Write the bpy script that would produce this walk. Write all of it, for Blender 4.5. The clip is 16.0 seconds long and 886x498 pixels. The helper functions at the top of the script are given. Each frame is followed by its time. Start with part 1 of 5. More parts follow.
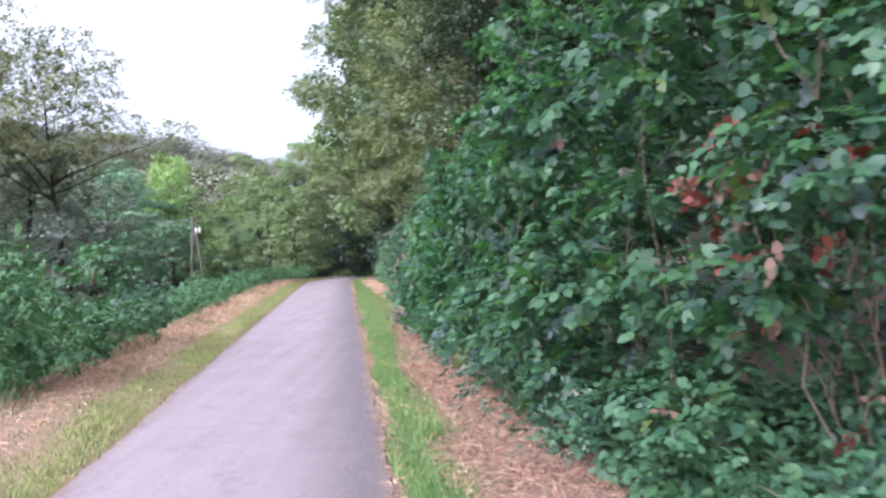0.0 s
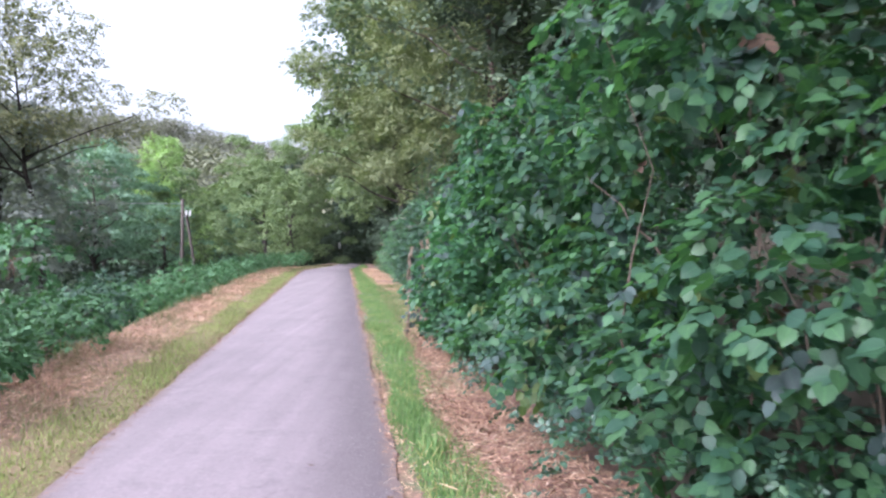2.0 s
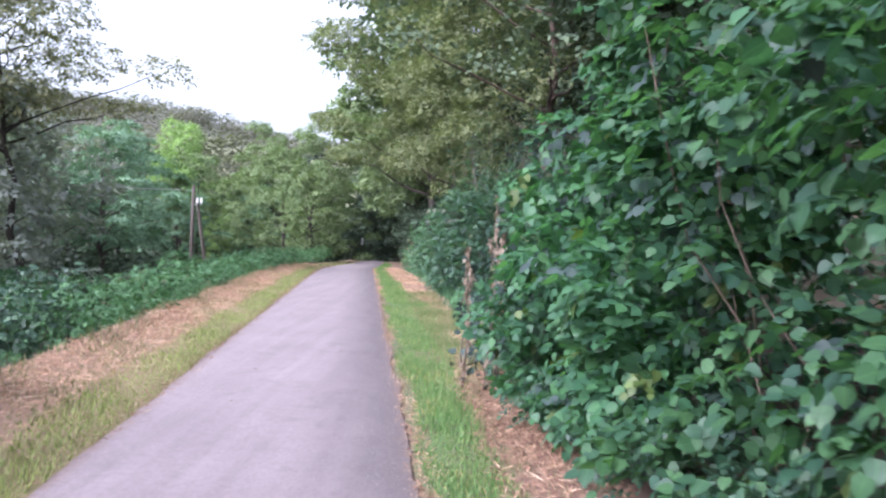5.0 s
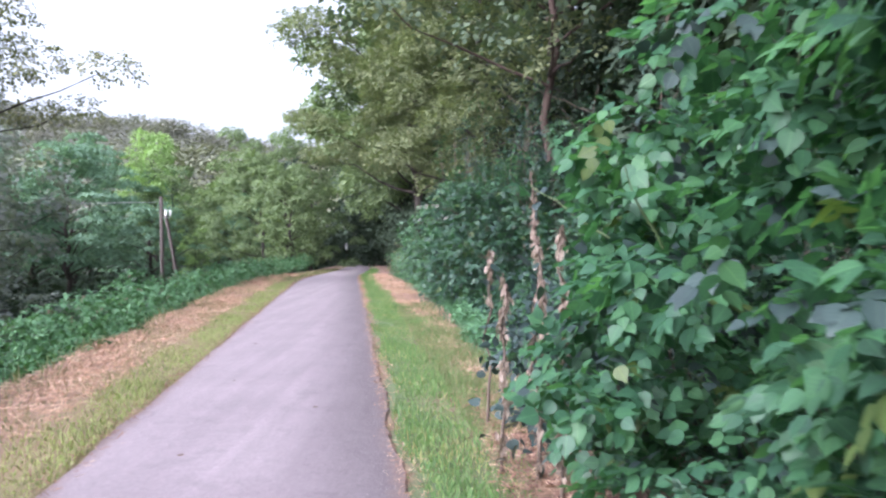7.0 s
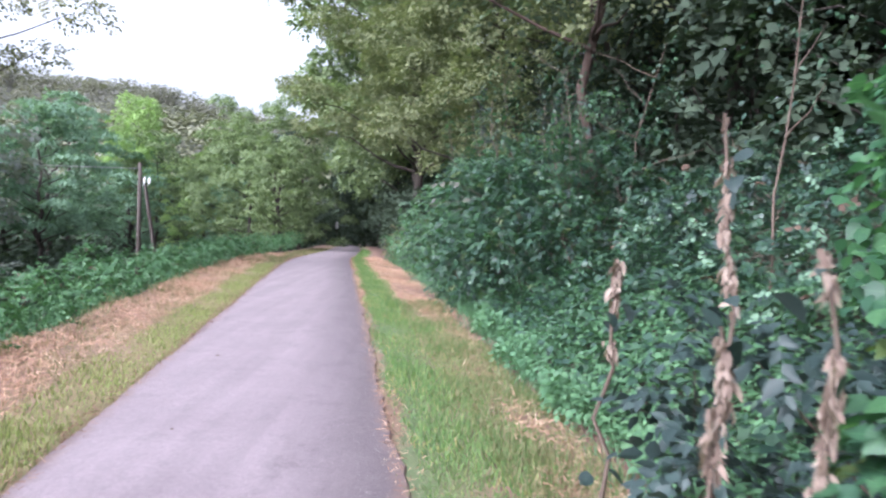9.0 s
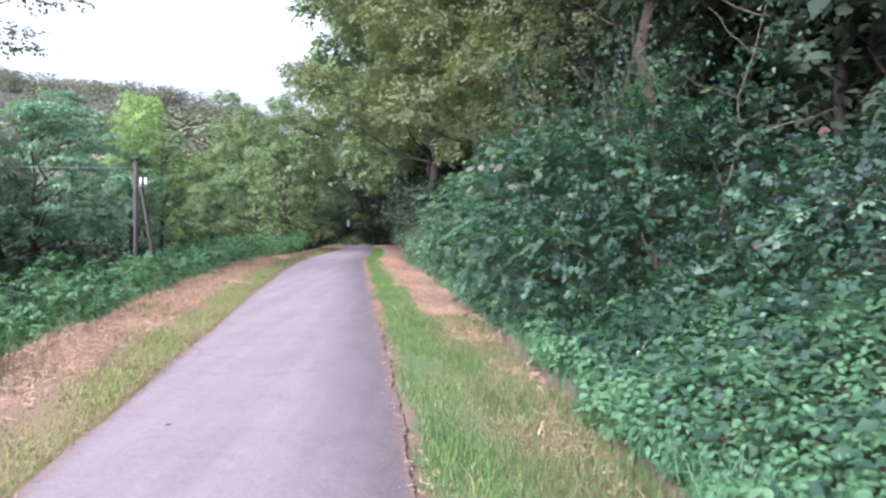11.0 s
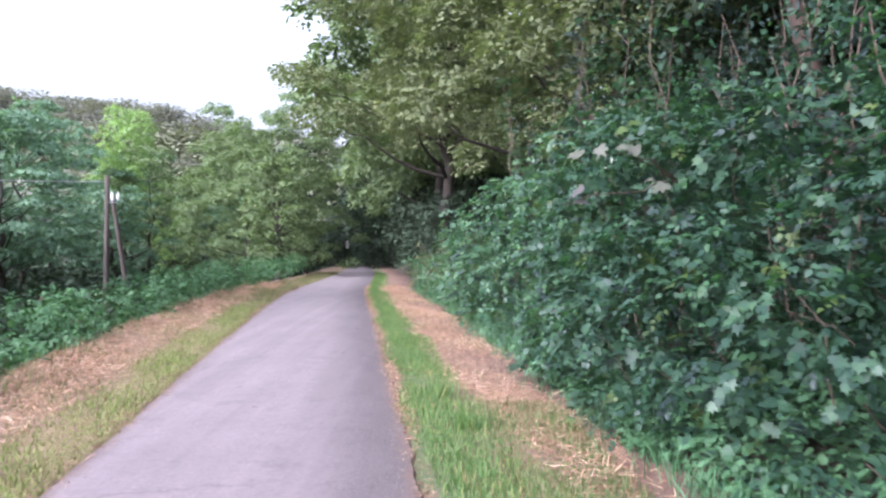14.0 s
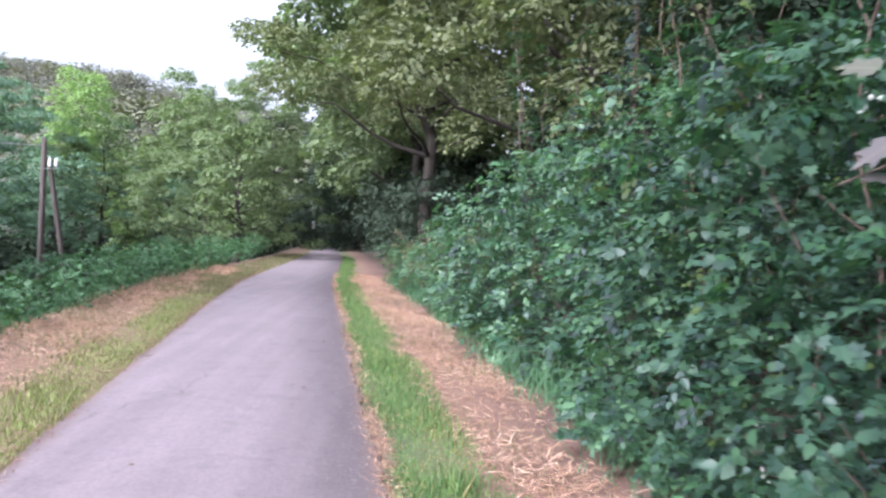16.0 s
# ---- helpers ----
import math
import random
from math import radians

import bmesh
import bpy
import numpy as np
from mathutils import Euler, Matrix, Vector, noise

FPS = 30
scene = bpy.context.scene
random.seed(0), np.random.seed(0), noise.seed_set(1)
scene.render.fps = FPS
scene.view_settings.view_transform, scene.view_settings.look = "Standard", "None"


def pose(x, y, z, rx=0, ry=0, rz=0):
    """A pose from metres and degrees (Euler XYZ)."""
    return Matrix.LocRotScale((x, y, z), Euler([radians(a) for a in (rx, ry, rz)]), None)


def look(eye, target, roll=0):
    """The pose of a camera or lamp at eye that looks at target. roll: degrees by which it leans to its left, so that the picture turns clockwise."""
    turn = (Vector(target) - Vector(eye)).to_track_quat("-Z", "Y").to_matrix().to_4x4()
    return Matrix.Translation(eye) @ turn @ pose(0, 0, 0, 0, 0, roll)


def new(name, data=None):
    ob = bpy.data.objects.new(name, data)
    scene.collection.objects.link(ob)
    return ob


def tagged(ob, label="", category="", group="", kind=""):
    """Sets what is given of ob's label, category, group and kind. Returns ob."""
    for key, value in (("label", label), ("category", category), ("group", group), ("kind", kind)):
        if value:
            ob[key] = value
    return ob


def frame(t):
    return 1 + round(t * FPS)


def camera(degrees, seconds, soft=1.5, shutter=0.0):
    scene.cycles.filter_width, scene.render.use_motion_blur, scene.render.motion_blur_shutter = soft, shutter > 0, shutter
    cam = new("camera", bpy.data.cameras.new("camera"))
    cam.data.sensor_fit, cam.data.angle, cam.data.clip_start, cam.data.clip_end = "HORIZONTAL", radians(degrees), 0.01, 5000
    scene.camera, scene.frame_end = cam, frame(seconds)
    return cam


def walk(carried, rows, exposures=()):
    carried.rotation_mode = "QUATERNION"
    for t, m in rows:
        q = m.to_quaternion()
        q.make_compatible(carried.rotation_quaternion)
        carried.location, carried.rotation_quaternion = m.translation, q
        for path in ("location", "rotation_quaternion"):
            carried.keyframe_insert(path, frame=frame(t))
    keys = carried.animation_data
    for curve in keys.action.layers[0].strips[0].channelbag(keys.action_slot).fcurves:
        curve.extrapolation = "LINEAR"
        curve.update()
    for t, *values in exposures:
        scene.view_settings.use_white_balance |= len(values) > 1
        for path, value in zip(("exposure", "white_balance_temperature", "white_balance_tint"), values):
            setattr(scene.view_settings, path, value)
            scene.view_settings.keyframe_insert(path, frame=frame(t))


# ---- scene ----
cam = camera(58.8, 16.0, soft=2.4, shutter=0.4)
METRES, EYE, TILT, LEAN, TURN = 20.6, 1.52, 0.0, 0.0, 0.0
ROWS = [
    (0.0, 0, 0, 0, -0.0, 0.0, 0.0),
    (0.5, -0.0065, 0.0348, -0.0011, 1.69, -0.5, -2.03),
    (1.0, -0.0108, 0.0671, -0.0012, 0.89, -0.1, -0.08),
    (1.5, -0.0145, 0.1016, -0.0002, 0.54, -0.12, -1.69),
    (2.0, -0.0205, 0.1356, -0.0004, -0.15, -0.9, -0.76),
    (2.5, -0.0226, 0.1708, -0.0004, 0.63, -1.78, -1.45),
    (3.0, -0.0285, 0.2048, -0.0026, 0.74, -1.93, -1.75),
    (3.5, -0.0288, 0.2392, -0.0026, 0.6, -1.59, -0.26),
    (4.0, -0.034, 0.2733, -0.0027, 1.56, -1.02, -2.77),
    (6.5, -0.0571, 0.4409, -0.0019, 0.84, -1.03, -0.7),
    (7.0, -0.0592, 0.4742, -0.0026, 0.41, -1.02, 0.55),
    (7.5, -0.0657, 0.5074, -0.0032, 0.23, -2.1, -1.4),
    (8.0, -0.0706, 0.5394, -0.003, 0.07, -2.5, 0.13),
    (8.5, -0.074, 0.5727, -0.0016, 0.5, -2.11, -1.46),
    (9.0, -0.0807, 0.604, -0.0011, -0.3, -2.26, -2.2),
    (11.5, -0.0958, 0.7697, -0.0025, 0.65, -2.65, -0.52),
    (12.0, -0.0971, 0.8039, -0.001, 2.12, -2.7, -1.91),
    (12.5, -0.1039, 0.8357, -0.0011, 2.38, -1.09, -2.71),
    (13.0, -0.1074, 0.87, -0.001, 2.39, -0.72, -0.98),
    (13.5, -0.1165, 0.9028, -0.0016, 1.49, -0.87, -1.5),
    (14.0, -0.1224, 0.9353, -0.0023, 0.44, -1.09, -0.9),
    (14.5, -0.1271, 0.9687, -0.0017, -0.3, -1.03, -2.53),
    (15.0, -0.1317, 1.0011, -0.0015, -2.25, -0.83, -1.77),
    (15.5, -0.1345, 1.0363, 0.0002, -2.52, -1.31, -3.81),
    (16.0, -0.1405, 1.0711, -0.0002, -1.95, -2.19, -3.16),
]
walk(cam, [(t, pose(0, 0, EYE, TILT, LEAN, TURN) @ pose(METRES * x, METRES * y, METRES * z, 90 + pitch, roll, yaw)) for t, x, y, z, yaw, pitch, roll in ROWS],
     exposures=[(0.0, 1.95, 5650, 21), (16.0, 1.95, 5650, 21)])

# ---- light ----
world = bpy.data.worlds.new("overcast_sky")
scene.world = world
world.use_nodes = True
wn, wl = world.node_tree.nodes, world.node_tree.links
wn.clear()
w_out = wn.new("ShaderNodeOutputWorld")
w_bg = wn.new("ShaderNodeBackground")
w_sky = wn.new("ShaderNodeTexSky")
w_sky.sky_type = "NISHITA"
w_sky.sun_disc = False
w_sky.sun_elevation = radians(38)
w_sky.sun_rotation = radians(-131)
w_sky.air_density = 1.0
w_sky.dust_density = 6.0
w_sky.ozone_density = 1.0
w_hsv = wn.new("ShaderNodeHueSaturation")
w_hsv.inputs["Saturation"].default_value = 0.3
w_bg.inputs["Strength"].default_value = 0.15
wl.new(w_sky.outputs[0], w_hsv.inputs["Color"])
wl.new(w_hsv.outputs[0], w_bg.inputs["Color"])
wl.new(w_bg.outputs[0], w_out.inputs["Surface"])

sun_data = bpy.data.lights.new("veiled_sun", "SUN")
sun_data.energy = 0.75
sun_data.angle = radians(25)
sun_data.color = (1.0, 0.95, 0.88)
sun = new("veiled_sun", sun_data)
sun.matrix_world = look((-24, 3, 27), (0, 25, 1))


# ---- materials ----
def material(name):
    m = bpy.data.materials.new(name)
    m.use_nodes = True
    n = m.node_tree.nodes
    return m, n, m.node_tree.links, n["Principled BSDF"]


def ramp(n, stops):
    r = n.new("ShaderNodeValToRGB")
    e = r.color_ramp.elements
    while len(e) < len(stops):
        e.new(0.5)
    for k, (p, c) in enumerate(stops):
        e[k].position, e[k].color = p, (*c, 1)
    return r


def noise_node(n, l, scale, detail=4.0, vec=None, rough=0.55):
    t = n.new("ShaderNodeTexNoise")
    t.inputs["Scale"].default_value = scale
    t.inputs["Detail"].default_value = detail
    t.inputs["Roughness"].default_value = rough
    if vec is not None:
        l.new(vec, t.inputs["Vector"])
    return t


def mix(n, l, fac, a, b, mode="MIX"):
    x = n.new("ShaderNodeMix")
    x.data_type, x.blend_type = "RGBA", mode
    for v, s in ((fac, x.inputs[0]), (a, x.inputs[6]), (b, x.inputs[7])):
        if isinstance(v, (int, float)):
            s.default_value = v
        elif isinstance(v, tuple):
            s.default_value = (*v, 1)
        else:
            l.new(v, s)
    return x.outputs[2]


def math_node(n, l, op, a, b=0.0, c=0.0):
    x = n.new("ShaderNodeMath")
    x.operation = op
    for v, s in zip((a, b, c), x.inputs):
        if isinstance(v, (int, float)):
            s.default_value = v
        else:
            l.new(v, s)
    return x.outputs[0]


def leaf_material(name, stops, rough=0.45, through_light=0.25, patch=0.3, gloss=0.35, spread=0.55):
    """Leaves: colour varies leaf by leaf and, more slowly, from patch to patch."""
    m, n, l, p = material(name)
    geo = n.new("ShaderNodeNewGeometry")
    tc = n.new("ShaderNodeTexCoord")
    info = n.new("ShaderNodeObjectInfo")
    big = noise_node(n, l, 0.9, 3, tc.outputs["Object"])
    f = math_node(n, l, "ADD", geo.outputs["Random Per Island"], info.outputs["Random"])
    f = math_node(n, l, "MULTIPLY_ADD", math_node(n, l, "FRACT", f), spread, 0.5 - 0.5 * spread)
    f = math_node(n, l, "MULTIPLY_ADD", math_node(n, l, "SUBTRACT", big.outputs[0], 0.5), patch * 2, f)
    r = ramp(n, stops)
    l.new(f, r.inputs[0])
    fine = noise_node(n, l, 60, 3, tc.outputs["Object"])
    col = mix(n, l, 0.35, r.outputs[0], mix(n, l, fine.outputs[0], (0.55, 0.55, 0.5), (1.35, 1.3, 1.3)), "MULTIPLY")
    # midrib and side veins, on leaves whose map runs from the stalk (v = 0) to the tip
    uv = n.new("ShaderNodeUVMap")
    sep = n.new("ShaderNodeSeparateXYZ")
    l.new(uv.outputs[0], sep.inputs[0])
    off = math_node(n, l, "ABSOLUTE", math_node(n, l, "SUBTRACT", sep.outputs[0], 0.5))
    rib = math_node(n, l, "LESS_THAN", off, 0.022)
    side = math_node(n, l, "FRACT", math_node(n, l, "MULTIPLY", math_node(n, l, "MULTIPLY_ADD", off, -0.8, sep.outputs[1]), 7.0))
    side = math_node(n, l, "MULTIPLY", math_node(n, l, "LESS_THAN", side, 0.13), math_node(n, l, "LESS_THAN", off, 0.44))
    vein = math_node(n, l, "MAXIMUM", rib, math_node(n, l, "MULTIPLY", side, 0.6))
    col = mix(n, l, math_node(n, l, "MULTIPLY", vein, 0.55), col, mix(n, l, 1.0, col, (1.9, 1.7, 1.5), "MULTIPLY"))
    l.new(col, p.inputs["Base Color"])
    p.inputs["Roughness"].default_value = rough
    p.inputs["Specular IOR Level"].default_value = gloss
    bump = n.new("ShaderNodeBump")
    bump.inputs["Strength"].default_value = 0.25
    bump.inputs["Distance"].default_value = 0.01
    l.new(math_node(n, l, "MULTIPLY_ADD", vein, -0.8, fine.outputs[0]), bump.inputs["Height"])
    l.new(bump.outputs[0], p.inputs["Normal"])
    tr = n.new("ShaderNodeBsdfTranslucent")
    l.new(mix(n, l, 1.0, col, (1.3, 1.5, 0.7), "MULTIPLY"), tr.inputs["Color"])
    ms = n.new("ShaderNodeMixShader")
    ms.inputs[0].default_value = through_light
    l.new(p.outputs[0], ms.inputs[1])
    l.new(tr.outputs[0], ms.inputs[2])
    l.new(ms.outputs[0], n["Material Output"].inputs["Surface"])
    return m


def plain(name, c1, c2, scale, rough=0.85, bump_d=0.01, stretch=(1, 1, 1)):
    m, n, l, p = material(name)
    tc = n.new("ShaderNodeTexCoord")
    mp = n.new("ShaderNodeMapping")
    mp.inputs["Scale"].default_value = stretch
    l.new(tc.outputs["Object"], mp.inputs["Vector"])
    a = noise_node(n, l, scale, 6, mp.outputs[0], 0.65)
    b = noise_node(n, l, scale * 0.12, 3, mp.outputs[0])
    geo = n.new("ShaderNodeNewGeometry")
    f = math_node(n, l, "MULTIPLY_ADD", geo.outputs["Random Per Island"], 0.5, math_node(n, l, "MULTIPLY", a.outputs[0], 0.6))
    r = ramp(n, [(0.15, c1), (0.85, c2)])
    l.new(f, r.inputs[0])
    l.new(mix(n, l, 0.5, r.outputs[0], mix(n, l, b.outputs[0], (0.5, 0.5, 0.5), (1.4, 1.4, 1.4)), "MULTIPLY"), p.inputs["Base Color"])
    p.inputs["Roughness"].default_value = rough
    bump = n.new("ShaderNodeBump")
    bump.inputs["Distance"].default_value = bump_d
    bump.inputs["Strength"].default_value = 0.7
    l.new(a.outputs[0], bump.inputs["Height"])
    l.new(bump.outputs[0], p.inputs["Normal"])
    return m


HAZEL = leaf_material("hazel_leaf", [(0.000, (0.0165, 0.0445, 0.0357)), (0.350, (0.0283, 0.0734, 0.0476)), (0.600, (0.0415, 0.1011, 0.0477)), (0.850, (0.0564, 0.1301, 0.0575)), (0.970, (0.0810, 0.1737, 0.0729)), (1.000, (0.1110, 0.2034, 0.1102))], 0.45, 0.45, gloss=0.34)
PALEHAZEL = leaf_material("pale_hazel_leaf", [(0.000, (0.0361, 0.0746, 0.0643)), (0.350, (0.0612, 0.1227, 0.0883)), (0.600, (0.0882, 0.1690, 0.0941)), (0.850, (0.1190, 0.2178, 0.1149)), (0.970, (0.1688, 0.2913, 0.1481)), (1.000, (0.2276, 0.3440, 0.2141))], 0.45, 0.36, gloss=0.42)
BROAD = leaf_material("broad_soft_leaf", [(0.000, (0.0266, 0.0719, 0.0479)), (0.500, (0.0422, 0.1140, 0.0607)), (0.850, (0.0691, 0.1690, 0.0722)), (1.000, (0.1098, 0.2284, 0.1023))], 0.45, 0.45)
IVY = leaf_material("dark_glossy_leaf", [(0.000, (0.0168, 0.0378, 0.0307)), (0.400, (0.0273, 0.0618, 0.0424)), (0.750, (0.0401, 0.0867, 0.0467)), (0.950, (0.0564, 0.1113, 0.0516)), (1.000, (0.0780, 0.1366, 0.0635))], 0.42, 0.2, gloss=0.32)
NETTLE = leaf_material("nettle_leaf", [(0.000, (0.0456, 0.1069, 0.0587)), (0.500, (0.0724, 0.1626, 0.0807)), (1.000, (0.1163, 0.2227, 0.1081))], 0.55, 0.25)
HERB = leaf_material("herb_leaf", [(0.000, (0.0221, 0.0595, 0.0340)), (0.500, (0.0382, 0.0935, 0.0493)), (1.000, (0.0638, 0.1360, 0.0638))], 0.5, 0.25)
BLUELEAF = leaf_material("blue_grey_leaf", [(0.000, (0.0171, 0.0306, 0.0306)), (0.500, (0.0275, 0.0477, 0.0453)), (1.000, (0.0428, 0.0704, 0.0643))], 0.5, 0.2, gloss=0.32)
YELLOWLEAF = leaf_material("yellow_green_leaf", [(0.000, (0.0327, 0.0572, 0.0172)), (0.500, (0.0566, 0.0917, 0.0257)), (1.000, (0.0880, 0.1302, 0.0361))], 0.5, 0.3)
BRAMBLE = leaf_material("bramble_leaf", [(0.0, (0.0204, 0.0544, 0.0257)), (0.5, (0.0408, 0.1039, 0.0428)), (1.0, (0.0765, 0.1633, 0.0643))], 0.6, 0.2, gloss=0.25)
OLIVE = leaf_material("yellowing_tree_leaf", [(0.000, (0.0877, 0.1092, 0.0643)), (0.500, (0.1432, 0.1698, 0.0931)), (0.850, (0.1930, 0.2145, 0.1153)), (1.000, (0.2516, 0.2548, 0.1378))], 0.75, 0.28, gloss=0.12)
GREEN = leaf_material("mid_green_tree_leaf", [(0.000, (0.0971, 0.1362, 0.0755)), (0.500, (0.1442, 0.1962, 0.1053)), (1.000, (0.2112, 0.2632, 0.1374))], 0.75, 0.3, gloss=0.12)
DARKTREE = leaf_material("dark_tree_leaf", [(0.000, (0.0568, 0.0830, 0.0582)), (0.500, (0.0906, 0.1262, 0.0863)), (1.000, (0.1366, 0.1796, 0.1157))], 0.75, 0.22, gloss=0.12)
# Blue green of the leaf plus haze: the colour is lighter than plain foliage.
BLUEGREEN = leaf_material("blue_green_tree_leaf", [(0.000, (0.0942, 0.1587, 0.1170)), (0.500, (0.1399, 0.2281, 0.1637)), (1.000, (0.1946, 0.2991, 0.2081))], 0.75, 0.28, gloss=0.12)
# Darker leaf: the shade under the trees is put into this colour.
SHADETONE = leaf_material("shade_toned_leaf", [(0.000, (0.0251, 0.0400, 0.0292)), (0.500, (0.0403, 0.0601, 0.0411)), (1.000, (0.0606, 0.0854, 0.0547))], 0.75, 0.15, gloss=0.12)
GREYTREE = leaf_material("grey_brown_thin_leaf", [(0.000, (0.1196, 0.1305, 0.0870)), (0.500, (0.1849, 0.1958, 0.1196)), (1.000, (0.2828, 0.2719, 0.1414))], 0.75, 0.22, gloss=0.12)
# Grey green leaf, paled and blued so that its colour carries the valley haze.
HAZYTREE = leaf_material("hazed_grey_green_leaf", [(0.000, (0.1620, 0.1846, 0.1843)), (0.500, (0.2195, 0.2458, 0.2366)), (1.000, (0.2892, 0.3074, 0.2827))], 0.8, 0.3, gloss=0.1)
DRYLEAF = leaf_material("papery_dry_leaf", [(0.000, (0.1122, 0.0816, 0.0663)), (0.500, (0.2040, 0.1581, 0.1326)), (1.000, (0.3060, 0.2550, 0.2193))], 0.8, 0.2, spread=0.95)
LIME = leaf_material("bright_lime_leaf", [(0.000, (0.1413, 0.2236, 0.0921)), (0.500, (0.2344, 0.3485, 0.1397)), (1.000, (0.3173, 0.4330, 0.1855))], 0.5, 0.35)
PALE = leaf_material("pale_bleached_leaf", [(0.000, (0.0546, 0.0637, 0.0501)), (1.000, (0.1092, 0.1137, 0.0910))], 0.6, 0.2)
GREYED = leaf_material("greyed_purplish_leaf", [(0.0, (0.05, 0.05, 0.05)), (1.0, (0.09, 0.085, 0.085))], 0.6, 0.2)
RED = leaf_material("reddened_leaf", [(0.0, (0.072, 0.02, 0.016)), (0.6, (0.128, 0.032, 0.024)), (1.0, (0.176, 0.072, 0.04))], 0.6, 0.2)
DEAD = leaf_material("dead_brown_leaf", [(0.0, (0.048, 0.03, 0.0216)), (0.6, (0.09, 0.057, 0.042)), (1.0, (0.156, 0.108, 0.084))], 0.8, 0.15)
GRASS = leaf_material("fresh_grass", [(0.000, (0.0575, 0.1250, 0.0425)), (0.500, (0.1035, 0.2000, 0.0663)), (0.850, (0.1725, 0.2500, 0.0850)), (1.000, (0.3450, 0.2800, 0.1360))], 0.6, 0.3, spread=0.95)
YGRASS = leaf_material("yellowish_grass", [(0.000, (0.1192, 0.1685, 0.0520)), (0.500, (0.2035, 0.2589, 0.0873)), (1.000, (0.3128, 0.3357, 0.1421))], 0.7, 0.25, spread=0.9)
DRYGRASS = leaf_material("half_dry_grass", [(0.000, (0.0814, 0.1050, 0.0386)), (0.400, (0.1323, 0.1438, 0.0608)), (0.750, (0.2137, 0.1880, 0.1105)), (1.000, (0.2849, 0.2432, 0.1603))], 0.75, 0.2, spread=0.95)
STRAW = leaf_material("cut_straw", [(0.000, (0.1863, 0.1009, 0.0657)), (0.400, (0.3710, 0.2202, 0.1498)), (0.850, (0.5343, 0.3634, 0.2630)), (1.000, (0.6000, 0.4719, 0.3615))], 0.8, 0.1, spread=0.95)
LITTER = leaf_material("reddish_leaf_litter", [(0.000, (0.0823, 0.0411, 0.0314)), (0.500, (0.1795, 0.0972, 0.0711)), (0.850, (0.2693, 0.1646, 0.1235)), (1.000, (0.3740, 0.2842, 0.2244))], 0.85, 0.1, spread=0.95)
# Brownish leaf greyed and lightened: distance haze is mixed into the colour.
HAZYHILL = leaf_material("hazed_far_leaf", [(0.000, (0.1255, 0.1249, 0.1201)), (0.500, (0.1476, 0.1453, 0.1399)), (1.000, (0.1752, 0.1705, 0.1637))], 0.95, 0.3, 0.12, gloss=0.02)
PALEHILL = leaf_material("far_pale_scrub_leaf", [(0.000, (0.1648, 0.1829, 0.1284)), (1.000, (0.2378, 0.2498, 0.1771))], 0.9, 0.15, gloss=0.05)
BARK = plain("grey_brown_bark", (0.018, 0.014, 0.011), (0.042, 0.033, 0.027), 14, 0.9, 0.02, (1, 1, 0.2))
REDBARK = plain("reddish_bark", (0.03, 0.019, 0.014), (0.062, 0.039, 0.03), 14, 0.9, 0.02, (1, 1, 0.2))
TWIG = plain("brown_twig", (0.045, 0.032, 0.024), (0.11, 0.08, 0.06), 30, 0.85, 0.004)
GREENSTEM = plain("green_stem", (0.045, 0.08, 0.03), (0.09, 0.13, 0.05), 30, 0.6, 0.003)
POLEWOOD = plain("weathered_pole_wood", (0.045, 0.036, 0.031), (0.09, 0.075, 0.066), 8, 0.9, 0.01, (1, 1, 0.1))
WIRE = plain("grey_wire", (0.3, 0.3, 0.32), (0.42, 0.42, 0.44), 4, 0.5, 0.001)
PORCELAIN = plain("white_porcelain", (0.7, 0.7, 0.7), (0.82, 0.82, 0.82), 4, 0.3, 0.001)
WHITEPAINT = plain("white_paint", (0.72, 0.72, 0.72), (0.85, 0.85, 0.85), 6, 0.5, 0.001)
PETAL = plain("white_petal", (0.4, 0.4, 0.38), (0.55, 0.55, 0.52), 6, 0.6, 0.001)
HILLSOIL = plain("dry_hillside", (0.085, 0.09, 0.07), (0.11, 0.115, 0.09), 0.3, 0.95, 0.3)
STONE = plain("pale_pebble", (0.15, 0.14, 0.135), (0.3, 0.28, 0.27), 30, 0.8, 0.002)


